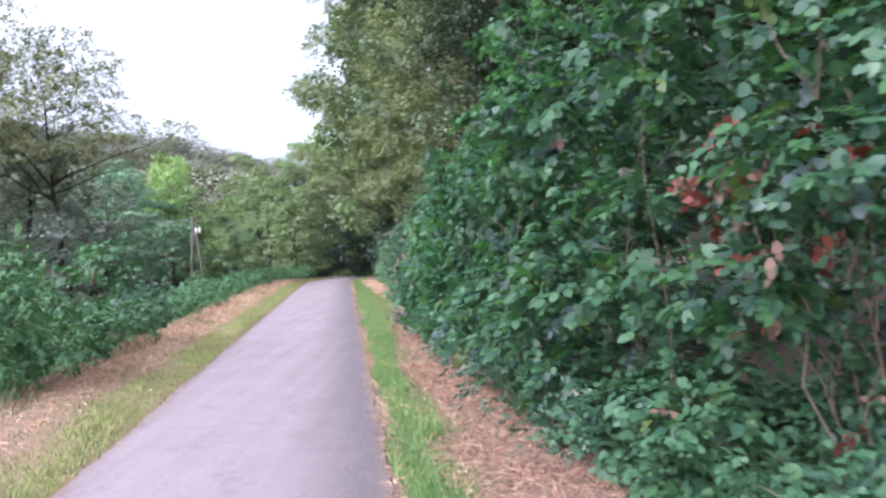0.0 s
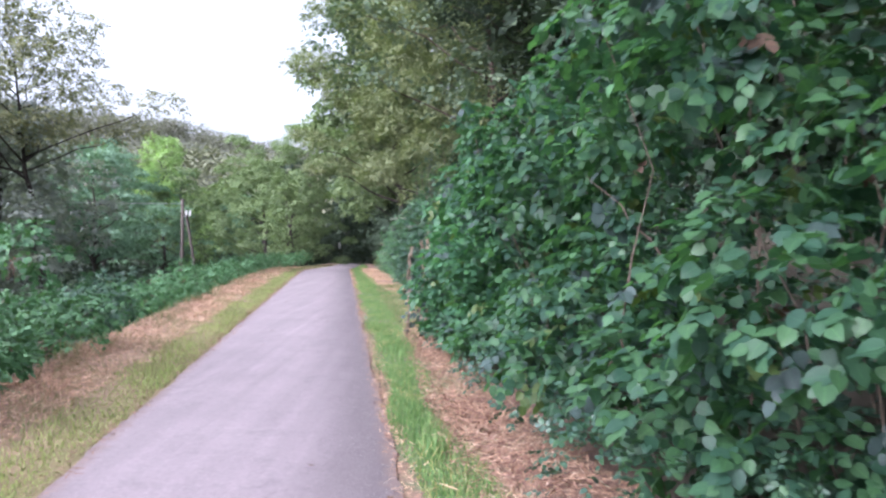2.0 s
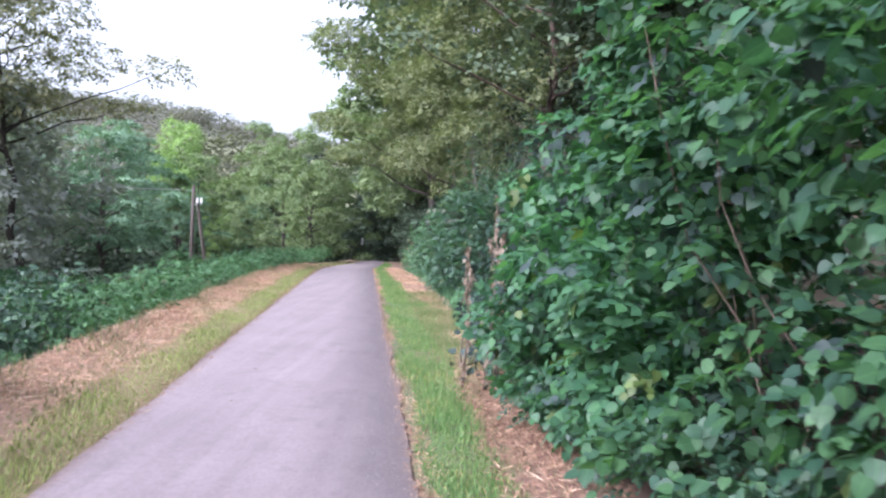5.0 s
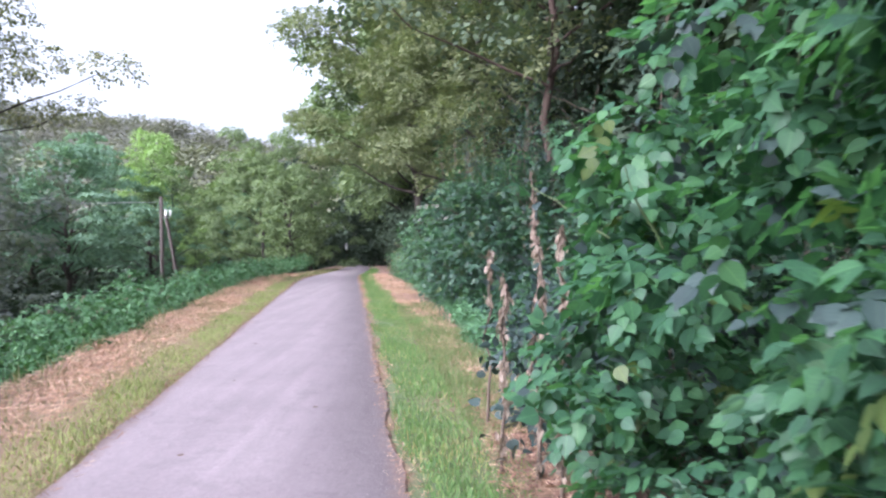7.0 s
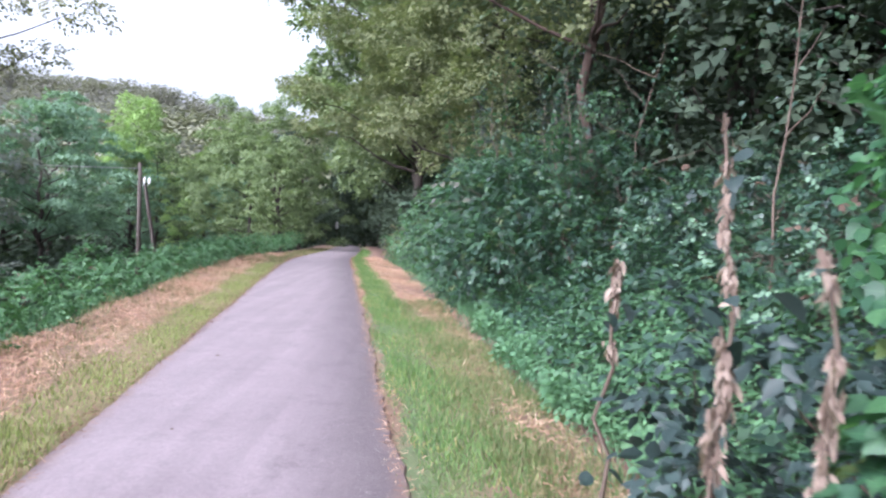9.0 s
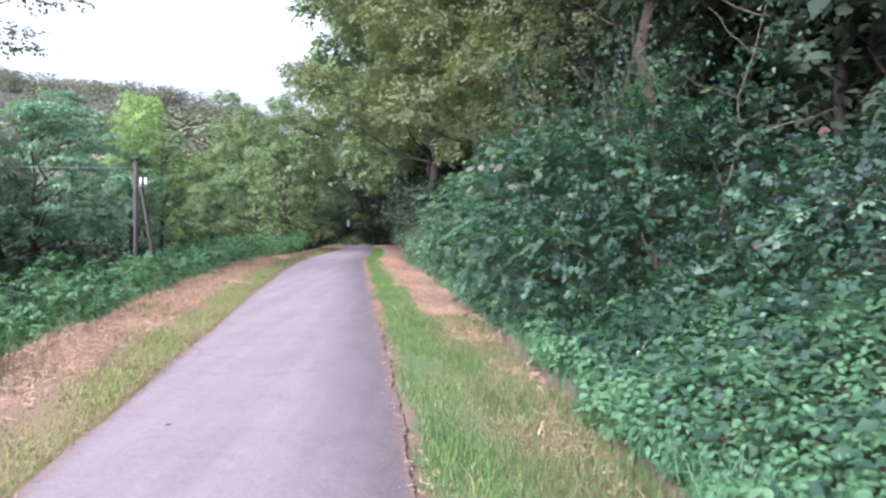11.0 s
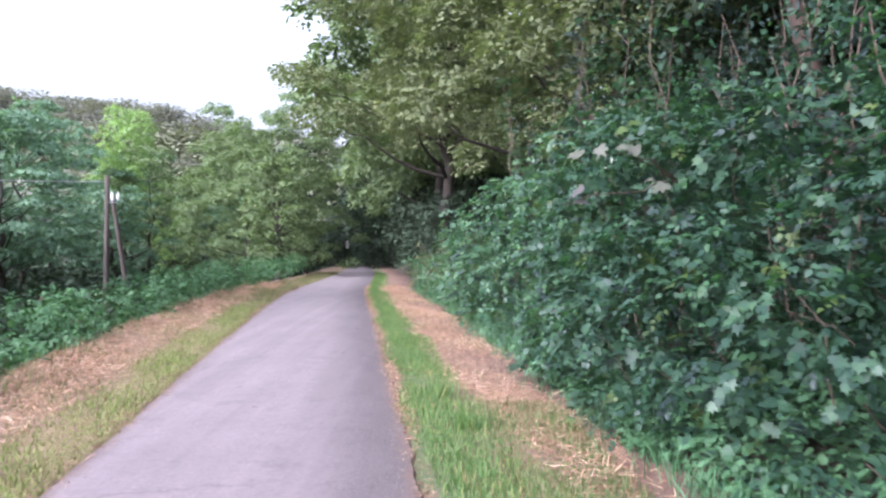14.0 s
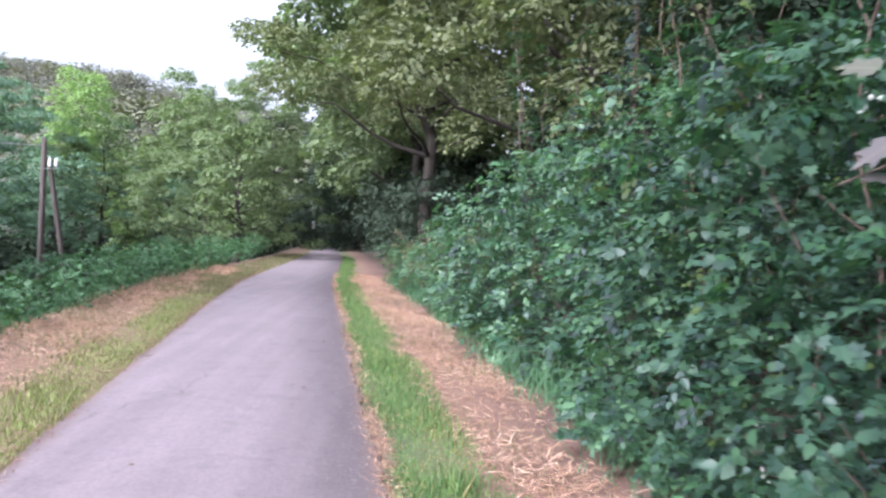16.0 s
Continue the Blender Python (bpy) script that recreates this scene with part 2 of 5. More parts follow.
def asphalt_material():
    m, n, l, p = material("worn_pale_asphalt")
    tc = n.new("ShaderNodeTexCoord")
    uv = n.new("ShaderNodeUVMap")
    sep = n.new("ShaderNodeSeparateXYZ")
    l.new(uv.outputs[0], sep.inputs[0])
    obj = tc.outputs["Object"]
    grain = noise_node(n, l, 240, 3, obj, 0.7)
    stones = n.new("ShaderNodeTexVoronoi")
    stones.inputs["Scale"].default_value = 95
    l.new(obj, stones.inputs["Vector"])
    patch = noise_node(n, l, 1.3, 5, obj, 0.6)
    stretch = n.new("ShaderNodeMapping")
    stretch.inputs["Scale"].default_value = (3.2, 0.1, 1)
    l.new(obj, stretch.inputs["Vector"])
    streak = noise_node(n, l, 1.6, 4, stretch.outputs[0])
    base = ramp(n, [(0.25, (0.156, 0.129, 0.138)), (0.75, (0.205, 0.172, 0.182))])
    l.new(patch.outputs[0], base.inputs[0])
    col = mix(n, l, 0.8, base.outputs[0], mix(n, l, streak.outputs[0], (0.68, 0.67, 0.67), (1.32, 1.32, 1.32)), "MULTIPLY")
    speck = noise_node(n, l, 38, 4, obj, 0.75)
    col = mix(n, l, 0.85, col, mix(n, l, speck.outputs[0], (0.45, 0.45, 0.45), (1.55, 1.55, 1.55)), "MULTIPLY")
    col = mix(n, l, 0.6, col, mix(n, l, grain.outputs[0], (0.25, 0.25, 0.25), (1.75, 1.75, 1.75)), "MULTIPLY")
    warp = noise_node(n, l, 2.5, 3, obj)
    cr = n.new("ShaderNodeTexVoronoi")
    cr.feature = "DISTANCE_TO_EDGE"
    cr.inputs["Scale"].default_value = 0.9
    l.new(mix(n, l, 0.3, obj, warp.outputs["Color"]), cr.inputs["Vector"])
    crack = ramp(n, [(0.0, (0.7, 0.69, 0.69)), (0.01, (1, 1, 1))])
    l.new(cr.outputs["Distance"], crack.inputs[0])
    gate = ramp(n, [(0.56, (0, 0, 0)), (0.66, (1, 1, 1))])
    l.new(noise_node(n, l, 0.35, 2, obj).outputs[0], gate.inputs[0])
    col = mix(n, l, gate.outputs[0], col, mix(n, l, 1.0, col, crack.outputs[0], "MULTIPLY"))
    # rough, darker edge strip on the shoulder where the binder is worn and the chippings are open
    edge = math_node(n, l, "ADD", sep.outputs[0], math_node(n, l, "MULTIPLY", math_node(n, l, "SUBTRACT", patch.outputs[0], 0.5), 0.9))
    er = ramp(n, [(0.0, (0, 0, 0)), (1.0, (1, 1, 1))])
    l.new(math_node(n, l, "MULTIPLY_ADD", edge, 1.5, 1.2), er.inputs[0])
    sp = ramp(n, [(0.0, (1.6, 1.58, 1.58)), (0.14, (0.76, 0.74, 0.75)), (0.5, (0.42, 0.41, 0.42))])
    l.new(stones.outputs["Distance"], sp.inputs[0])
    rough_col = mix(n, l, 1.0, col, sp.outputs[0], "MULTIPLY")
    col = mix(n, l, math_node(n, l, "MULTIPLY", er.outputs[0], 0.95), col, rough_col)
    # open-textured worn spots here and there
    worn = ramp(n, [(0.52, (0, 0, 0)), (0.72, (0.55, 0.55, 0.55))])
    l.new(noise_node(n, l, 2.6, 6, obj, 0.7).outputs[0], worn.inputs[0])
    col = mix(n, l, worn.outputs[0], col, rough_col)
    # brown soil and dust worked into the last hand's breadth along both edges
    off = math_node(n, l, "ABSOLUTE", math_node(n, l, "ADD", sep.outputs[0], 1.04))
    off = math_node(n, l, "MULTIPLY_ADD", math_node(n, l, "SUBTRACT", noise_node(n, l, 6, 5, obj, 0.7).outputs[0], 0.5), 0.32, off)
    dust = ramp(n, [(0.0, (0, 0, 0)), (1.0, (0.85, 0.85, 0.85))])
    l.new(math_node(n, l, "MULTIPLY_ADD", off, 6.0, -5.6), dust.inputs[0])
    soil = mix(n, l, speck.outputs[0], (0.05, 0.034, 0.028), (0.24, 0.155, 0.115))
    col = mix(n, l, dust.outputs[0], col, soil)
    l.new(col, p.inputs["Base Color"])
    p.inputs["Roughness"].default_value = 0.85
    bump = n.new("ShaderNodeBump")
    bump.inputs["Strength"].default_value = 0.5
    bump.inputs["Distance"].default_value = 0.004
    l.new(math_node(n, l, "ADD", grain.outputs[0], stones.outputs["Distance"]), bump.inputs["Height"])
    l.new(bump.outputs[0], p.inputs["Normal"])
    return m


def ground_material():
    """Soil, mown grass and dry cuttings in strips along the path (the UV map holds metres off the path and along it)."""
    m, n, l, p = material("verge_soil_and_grass")
    tc = n.new("ShaderNodeTexCoord")
    uv = n.new("ShaderNodeUVMap")
    sep = n.new("ShaderNodeSeparateXYZ")
    l.new(uv.outputs[0], sep.inputs[0])
    obj = tc.outputs["Object"]
    big = noise_node(n, l, 0.8, 4, obj)
    mid = noise_node(n, l, 5, 5, obj, 0.65)
    fine = noise_node(n, l, 70, 4, obj, 0.7)
    d = math_node(n, l, "MULTIPLY_ADD", math_node(n, l, "SUBTRACT", big.outputs[0], 0.5), 0.9, sep.outputs[0])
    d = math_node(n, l, "MULTIPLY_ADD", math_node(n, l, "SUBTRACT", mid.outputs[0], 0.5), 0.5, d)
    strips = ramp(n, [(0.0, (0.045, 0.045, 0.025)), (0.28, (0.06, 0.05, 0.03)), (0.4, (0.21, 0.135, 0.098)), (0.49, (0.2, 0.145, 0.085)),
                      (0.515, (0.165, 0.14, 0.064)), (0.60, (0.14, 0.12, 0.058)), (0.78, (0.17, 0.115, 0.08)), (0.795, (0.08, 0.12, 0.05)), (0.84, (0.13, 0.13, 0.06)),
                      (0.875, (0.2, 0.12, 0.09)), (0.95, (0.13, 0.078, 0.06)), (1.0, (0.05, 0.04, 0.028))])
    l.new(math_node(n, l, "MULTIPLY_ADD", d, 0.12, 0.78), strips.inputs[0])
    col = mix(n, l, 0.6, strips.outputs[0], mix(n, l, fine.outputs[0], (0.2, 0.2, 0.2), (1.75, 1.7, 1.65)), "MULTIPLY")
    l.new(col, p.inputs["Base Color"])
    p.inputs["Roughness"].default_value = 0.95
    bump = n.new("ShaderNodeBump")
    bump.inputs["Strength"].default_value = 0.9
    bump.inputs["Distance"].default_value = 0.03
    l.new(math_node(n, l, "MULTIPLY_ADD", fine.outputs[0], 0.5, mid.outputs[0]), bump.inputs["Height"])
    l.new(bump.outputs[0], p.inputs["Normal"])
    return m


ASPHALT = asphalt_material()
SOIL = ground_material()

# ---- the plan: metres along (y) and metres to the right of the path's right edge (d) ----
WIDTH = 2.08
LINE_Y = np.arange(-420.0, 700.0, 0.5)
BEND = np.interp(LINE_Y, [38, 44, 58, 66, 95, 114, 160], [-0.125, -0.08, -0.08, -0.105, -0.1, -0.32, -0.4])
LINE_X = np.cumsum(BEND) * 0.5
LINE_X += 0.29 - LINE_X[840]


def edge_x(y):
    return np.interp(np.asarray(y, float), LINE_Y, LINE_X)


def crest(y):
    y = np.asarray(y, float)
    return -0.0015 * np.clip(y - 30, 0, 10) ** 2 - 0.03 * np.clip(y - 40, 0, 70)


def ground_z(y, d):
    """Height of the ground: path bed, left drop to the valley, right bank."""
    y, d = np.asarray(y, float), np.asarray(d, float)
    left = -np.clip(-d - 3.7, 0, None)
    drop = np.where(left > -6, 0.42 * left, -2.52 + 0.02 * (left + 6))
    drop = np.clip(drop, -4, 0)
    bank = np.clip(d - 1.7, 0, None)
    steep = np.interp(y, [0, 12, 16, 24, 34, 44, 60], [0.25, 0.3, 0.5, 0.5, 0.42, 0.35, 0.3])
    rise = np.where(bank < 5, steep * bank, steep * 5 + 0.35 * (bank - 5))
    rise = np.clip(rise, 0, 9)
    wob = 0.03 * np.sin(y * 1.7 + d * 2.1) * np.clip(np.abs(d + 1.0) - 1.4, 0, 1)
    berm = -0.04 * np.clip((1.06 - np.abs(d + 1.04)) / 0.15, 0, 1)
    return crest(y) + drop + rise + wob + berm


def world_at(y, d, up=0.0):
    y, d = np.asarray(y, float), np.asarray(d, float)
    return np.stack([edge_x(y) + d, y, ground_z(y, d) + up], -1)


# ---- mesh helpers ----
def mesh_from(name, verts, tris, mat, smooth=False):
    me = bpy.data.meshes.new(name)
    verts = np.asarray(verts, np.float32)
    tris = np.asarray(tris, np.int32)
    me.vertices.add(len(verts))
    me.vertices.foreach_set("co", verts.ravel())
    k = tris.shape[1]
    me.loops.add(tris.size)
    me.loops.foreach_set("vertex_index", tris.ravel())
    me.polygons.add(len(tris))
    me.polygons.foreach_set("loop_start", np.arange(0, tris.size, k, dtype=np.int32))
    if smooth:
        me.polygons.foreach_set("use_smooth", np.ones(len(tris), bool))
    me.materials.append(mat)
    me.update(calc_edges=True)
    me.validate()
    return me


def child(name, me, parent, label="", kind=""):
    ob = new(name, me)
    ob.parent = parent
    return tagged(ob, label=label, kind=kind)


def unit(v):
    return v / np.maximum(np.linalg.norm(v, axis=-1, keepdims=True), 1e-9)


BROAD_ROWS = ((0.1, 0.31), (0.4, 0.45), (0.74, 0.32))
BROAD_V = np.array([(0, 0.03, 0)] + [q for y, w in BROAD_ROWS for q in ((-w, y - 0.05, 0.1 * w - 0.14 * y * y), (0, y, -0.02 - 0.14 * y * y), (w, y - 0.05, 0.1 * w - 0.14 * y * y))] + [(0, 1, -0.2)])
BROAD_F = np.array([(0, 2, 1), (0, 3, 2)] + [q for r in range(2) for i in (1 + 3 * r,) for q in ((i, i + 1, i + 4), (i, i + 4, i + 3), (i + 1, i + 2, i + 5), (i + 1, i + 5, i + 4))] + [(7, 8, 10), (8, 9, 10)])
FINE_ROWS = ((0.1, 0.25), (0.28, 0.4), (0.48, 0.41), (0.68, 0.3), (0.86, 0.13))
FINE_V = np.array([(0, 0, 0)] + [q for y, w in FINE_ROWS for q in ((-w, y - 0.04, 0.09 * w - 0.16 * y * y), (0, y, -0.02 - 0.16 * y * y), (w, y - 0.04, 0.09 * w - 0.16 * y * y))] + [(0, 1, -0.2)])
FINE_F = np.array([(0, 2, 1), (0, 3, 2)] + [q for r in range(4) for i in (1 + 3 * r,) for q in ((i, i + 1, i + 4), (i, i + 4, i + 3), (i + 1, i + 2, i + 5), (i + 1, i + 5, i + 4))] + [(13, 14, 16), (14, 15, 16)])
OVAL_V = np.array([(0, 0, 0), (0, .5, -.02), (0, 1, -.1), (.29, .3, .06), (.19, .68, .03), (-.29, .3, .06), (-.19, .68, .03)])
OVAL_F = np.array([(0, 3, 1), (3, 4, 1), (1, 4, 2), (0, 1, 5), (5, 1, 6), (1, 2, 6)])
SIMPLE_V = np.array([(0, 0, 0), (0, 1, -.08), (.36, .45, .07), (-.36, .45, .07)])
SIMPLE_F = np.array([(0, 2, 1), (0, 1, 3)])
HEX_V = np.array([(0, 0, 0), (.3, .24, .05), (.27, .68, .03), (0, 1, -.1), (-.27, .68, .03), (-.3, .24, .05)])
HEX_F = np.array([(0, 1, 2), (0, 2, 3), (0, 3, 4), (0, 4, 5)])
MAPLE_V = np.array([(0, .3, 0), (0, 0, 0), (.3, -.02, .04), (.5, .22, .03), (.3, .36, .04), (.44, .7, 0), (.16, .62, .03), (0, 1, -.1),
                    (-.16, .62, .03), (-.44, .7, 0), (-.3, .36, .04), (-.5, .22, .03), (-.3, -.02, .04)])
MAPLE_F = np.array([(0, k, k + 1) for k in range(1, 12)] + [(0, 12, 1)])
BLADE_V = np.array([(-.5, 0, 0), (.5, 0, 0), (.38, .12, .55), (-.38, .12, .55), (0, .42, 1)])
BLADE_F = np.array([(0, 1, 2), (0, 2, 3), (3, 2, 4)])
STRAW_V = np.array([(-.5, 0, 0), (.5, 0, 0), (.5, .5, .05), (-.5, .5, .05), (0, 1, 0)])
STRAW_F = np.array([(0, 1, 2), (0, 2, 3), (3, 2, 4)])


def scatter(name, shape, pos, ax, ay, az, sx, sy, sz, mat, smooth=True):
    """One mesh of many copies of a small shape, at pos, along the axes given, scaled."""
    tv, tf = shape
    n = len(pos)
    sx, sy, sz = (np.broadcast_to(np.asarray(s, float), (n,)) for s in (sx, sy, sz))
    v = (pos[:, None, :] + tv[None, :, 0, None] * (ax * sx[:, None])[:, None, :] + tv[None, :, 1, None] * (ay * sy[:, None])[:, None, :]
         + tv[None, :, 2, None] * (az * sz[:, None])[:, None, :])
    f = tf[None] + (np.arange(n) * len(tv))[:, None, None]
    me = mesh_from(name, v.reshape(-1, 3), f.reshape(-1, 3), mat, smooth)
    if len(tv) >= 10 and len(me.polygons) == n * len(tf):
        lay = me.uv_layers.new(name="UVMap")
        one = (tv[:, :2] + np.array((0.5, 0.0)))[tf.ravel()].astype(np.float32)
        lay.data.foreach_set("uv", np.tile(one, (n, 1)).ravel())
    return me


def leaf_axes(out, rng, droop=0.7, up=0.6, wild=0.55):
    n = unit(out + np.array([0, 0, up]) + rng.normal(0, wild, out.shape))
    tip = out * 0.6 + np.array([0, 0, -droop]) + rng.normal(0, 0.85, out.shape)
    tip = unit(tip - n * np.sum(tip * n, -1, keepdims=True))
    return np.cross(tip, n), tip, n


def leaves(name, shape, pos, out, size, mat, rng, droop=0.7, up=0.6, wild=0.55, aspect=1.0):
    ax, ay, az = leaf_axes(out, rng, droop, up, wild)
    s = size * rng.uniform(0.6, 1.25, len(pos))
    return scatter(name, shape, pos, ax, ay, az, s * aspect, s, s * rng.uniform(0.5, 1.6, len(pos)), mat)


def sprays(name, shape, pos, out, size, mat, rng, per=6, reach=2.8, up=0.9, wild=0.3, aspect=1.0, splay=0.95, droop=0.25):
    """Leaves set alternately along short twigs that start near pos and grow outwards, their blades lying roughly in one plane."""
    n = len(pos)
    side_rand = rng.normal(0, 0.5, (n, 3)) * np.array((1, 1, 0.55))
    t = unit(out * np.array((1, 1, 0.55)) + side_rand - np.array((0, 0, 0.12)))
    nrm = out * 0.55 + np.array((0, 0, up)) + rng.normal(0, wild, (n, 3))
    nrm = unit(nrm - t * np.sum(nrm * t, -1, keepdims=True))
    s = np.cross(t, nrm)
    f = (np.arange(per) + 0.5) / per
    sign = np.where(np.arange(per) % 2, 1.0, -1.0)
    ang = splay * (1 - f ** 3)
    length = size * reach * rng.uniform(0.7, 1.25, n)
    p = pos[:, None] + t[:, None] * (length[:, None] * (f - 0.75))[..., None]
    p[..., 2] -= length[:, None] * 0.22 * f ** 2
    d = t[:, None] * np.cos(ang)[None, :, None] + s[:, None] * (sign * np.sin(ang))[None, :, None] + rng.normal(0, 0.16, (n, per, 3))
    d[..., 2] -= droop
    d = unit(d).reshape(-1, 3)
    z = np.repeat(nrm, per, 0) + rng.normal(0, wild * 0.8, (n * per, 3))
    z = unit(z - d * np.sum(z * d, -1, keepdims=True))
    k = size * (rng.uniform(0.65, 1.15, (n, per)) * (0.75 + 0.35 * np.sin(np.pi * f))[None]).ravel()
    return scatter(name, shape, p.reshape(-1, 3), np.cross(d, z), d, z, k * aspect, k, k * rng.uniform(0.6, 1.5, n * per), mat)


def thin_out(p, u, per, rng):
    k = rng.permutation(len(p))[:max(len(p) // per, 1)]
    return p[k], u[k]


def lobe_points(lobes, per_area, rng, inner=0.12, low=-0.8):
    """Points in a ragged shell round many lobes (x, y, z, rx, ry, rz), with the way outwards; few inside other lobes."""
    lobes = np.asarray(lobes, float)
    area = 4 * np.pi * ((lobes[:, 3] * lobes[:, 4] + lobes[:, 4] * lobes[:, 5] + lobes[:, 3] * lobes[:, 5]) / 3)
    counts = np.maximum((area * per_area).astype(int), 8)
    idx = np.repeat(np.arange(len(lobes)), counts)
    u = unit(rng.normal(size=(len(idx), 3)))
    r = 1.0 - np.abs(rng.normal(0, 0.16, len(idx))) + 0.22 * np.clip(np.sin(u[:, 0] * 7 + idx) * np.sin(u[:, 1] * 6 + 2 * idx) * np.sin(u[:, 2] * 8), -1, 1)
    p = lobes[idx, :3] + u * lobes[idx, 3:] * r[:, None]
    keep = u[:, 2] > low
    g = 6.2 / (0.9 * lobes[:, 3].mean())
    q = p * g + np.sin(p[:, [1, 2, 0]] * g * 0.6) * 1.2
    hollow = np.sin(q[:, 0]) * np.sin(q[:, 1] + 1) + np.sin(q[:, 2]) * np.sin(q[:, 0] * 0.7 + q[:, 1] * 0.6)
    keep &= (hollow > -0.3) | (r < 0.55) | (rng.random(len(p)) < 0.15)
    for k in range(len(lobes)):
        q = np.linalg.norm((p - lobes[k, :3]) / lobes[k, 3:], axis=1)
        keep &= (q > 0.74) | (idx == k) | (rng.random(len(p)) < inner)
    return p[keep], u[keep]


def tube(points, radii, sides=6):
    """Verts and quads of a tapered tube along a line."""
    pts = np.asarray(points, float)
    vs, fs = [], []
    for k, (c, r) in enumerate(zip(pts, radii)):
        t = unit(pts[min(k + 1, len(pts) - 1)] - pts[max(k - 1, 0)])
        a = unit(np.cross(t, (0.31, 0.95, 0.07)))
        b = np.cross(t, a)
        for j in range(sides):
            w = 2 * math.pi * j / sides
            vs.append(c + r * (math.cos(w) * a + math.sin(w) * b))
    for k in range(len(pts) - 1):
        for j in range(sides):
            i0, i1 = k * sides + j, k * sides + (j + 1) % sides
            fs.append((i0, i1, i1 + sides, i0 + sides))
    return np.array(vs), np.array(fs)


def tubes(name, parts, mat, smooth=True):
    vs, fs, o = [], [], 0
    for v, f in parts:
        vs.append(v)
        fs.append(f + o)
        o += len(v)
    return mesh_from(name, np.concatenate(vs), np.concatenate(fs), mat, smooth)


def wavy(a, b, rng, steps=6, wob=0.06):
    a, b = np.asarray(a, float), np.asarray(b, float)
    t = np.linspace(0, 1, steps)[:, None]
    w = rng.normal(0, wob * np.linalg.norm(b - a) * 0.5, (steps, 3))
    w[0] = 0
    return a + (b - a) * t + w * np.minimum(t * 3, 1)


def empty(name, at, label, category, group=""):
    ob = new(name)
    ob.location = at
    return tagged(ob, label=label, category=category, group=group)


# ---- things ----
def tree(name, at, height, radius, clear, mat, label, seed, lobes=46, per_area=26, leaf=0.17, bark=BARK, thick=0.16, lean=(0, 0), flat=0.7, group="", spread=1.0, shape=(SIMPLE_V, SIMPLE_F), clump=(0.2, 0.36), low=-0.6):
    """A tapered trunk with limbs, and a crown of many leafy lobes round the limbs' ends."""
    rng = np.random.default_rng(seed)
    base = np.array((0.0, 0.0, -0.3))
    top = np.array((lean[0], lean[1], height * 0.86))
    line = wavy(base, top, rng, 9, 0.035)
    parts = [tube(line, np.linspace(thick * 1.25, thick * 0.18, 9) * np.array([1.3] + [1] * 8), 8)]
    ls = []
    for k in range(lobes):
        h = clear + (height - clear) * ((k + rng.random()) / lobes)
        f = (h - clear) / (height - clear)
        lob = 1 + 0.25 * math.sin(3 * k * 2.399 + seed) + 0.2 * math.sin(9 * f + seed)
        reach = lob * radius * (0.45 + 0.6 * math.sin(math.pi * min(0.22 + 0.74 * f, 1.0))) * rng.uniform(0.35, 1.0) * spread
        w = k * 2.399 + rng.uniform(-0.5, 0.5)
        mid = base + (top - base) * min(h / (height * 0.9), 1)
        c = np.array((mid[0] + reach * math.cos(w), mid[1] + reach * math.sin(w), h))
        s = radius * rng.uniform(*clump)
        ls.append((*c, s, s, s * flat))
        if k % 2 == 0:
            root = base + (top - base) * max(min((h - 0.35 * reach) / (height * 0.9), 0.95), 0.12)
            parts.append(tube(wavy(root, c, rng, 5, 0.08), np.linspace(thick * 0.42 * (1.1 - f), 0.012, 5), 5))
    p, u = thin_out(*lobe_points(ls, per_area * 1.9, rng, 0.1, low), 4, rng)
    ob = empty(name, at, label, "tree", group)
    child("trunk", tubes("trunk", parts, bark), ob)
    child("crown", sprays("crown", shape, p, u, leaf, mat, rng, 4, 2.6), ob, kind="stuff")
    return ob


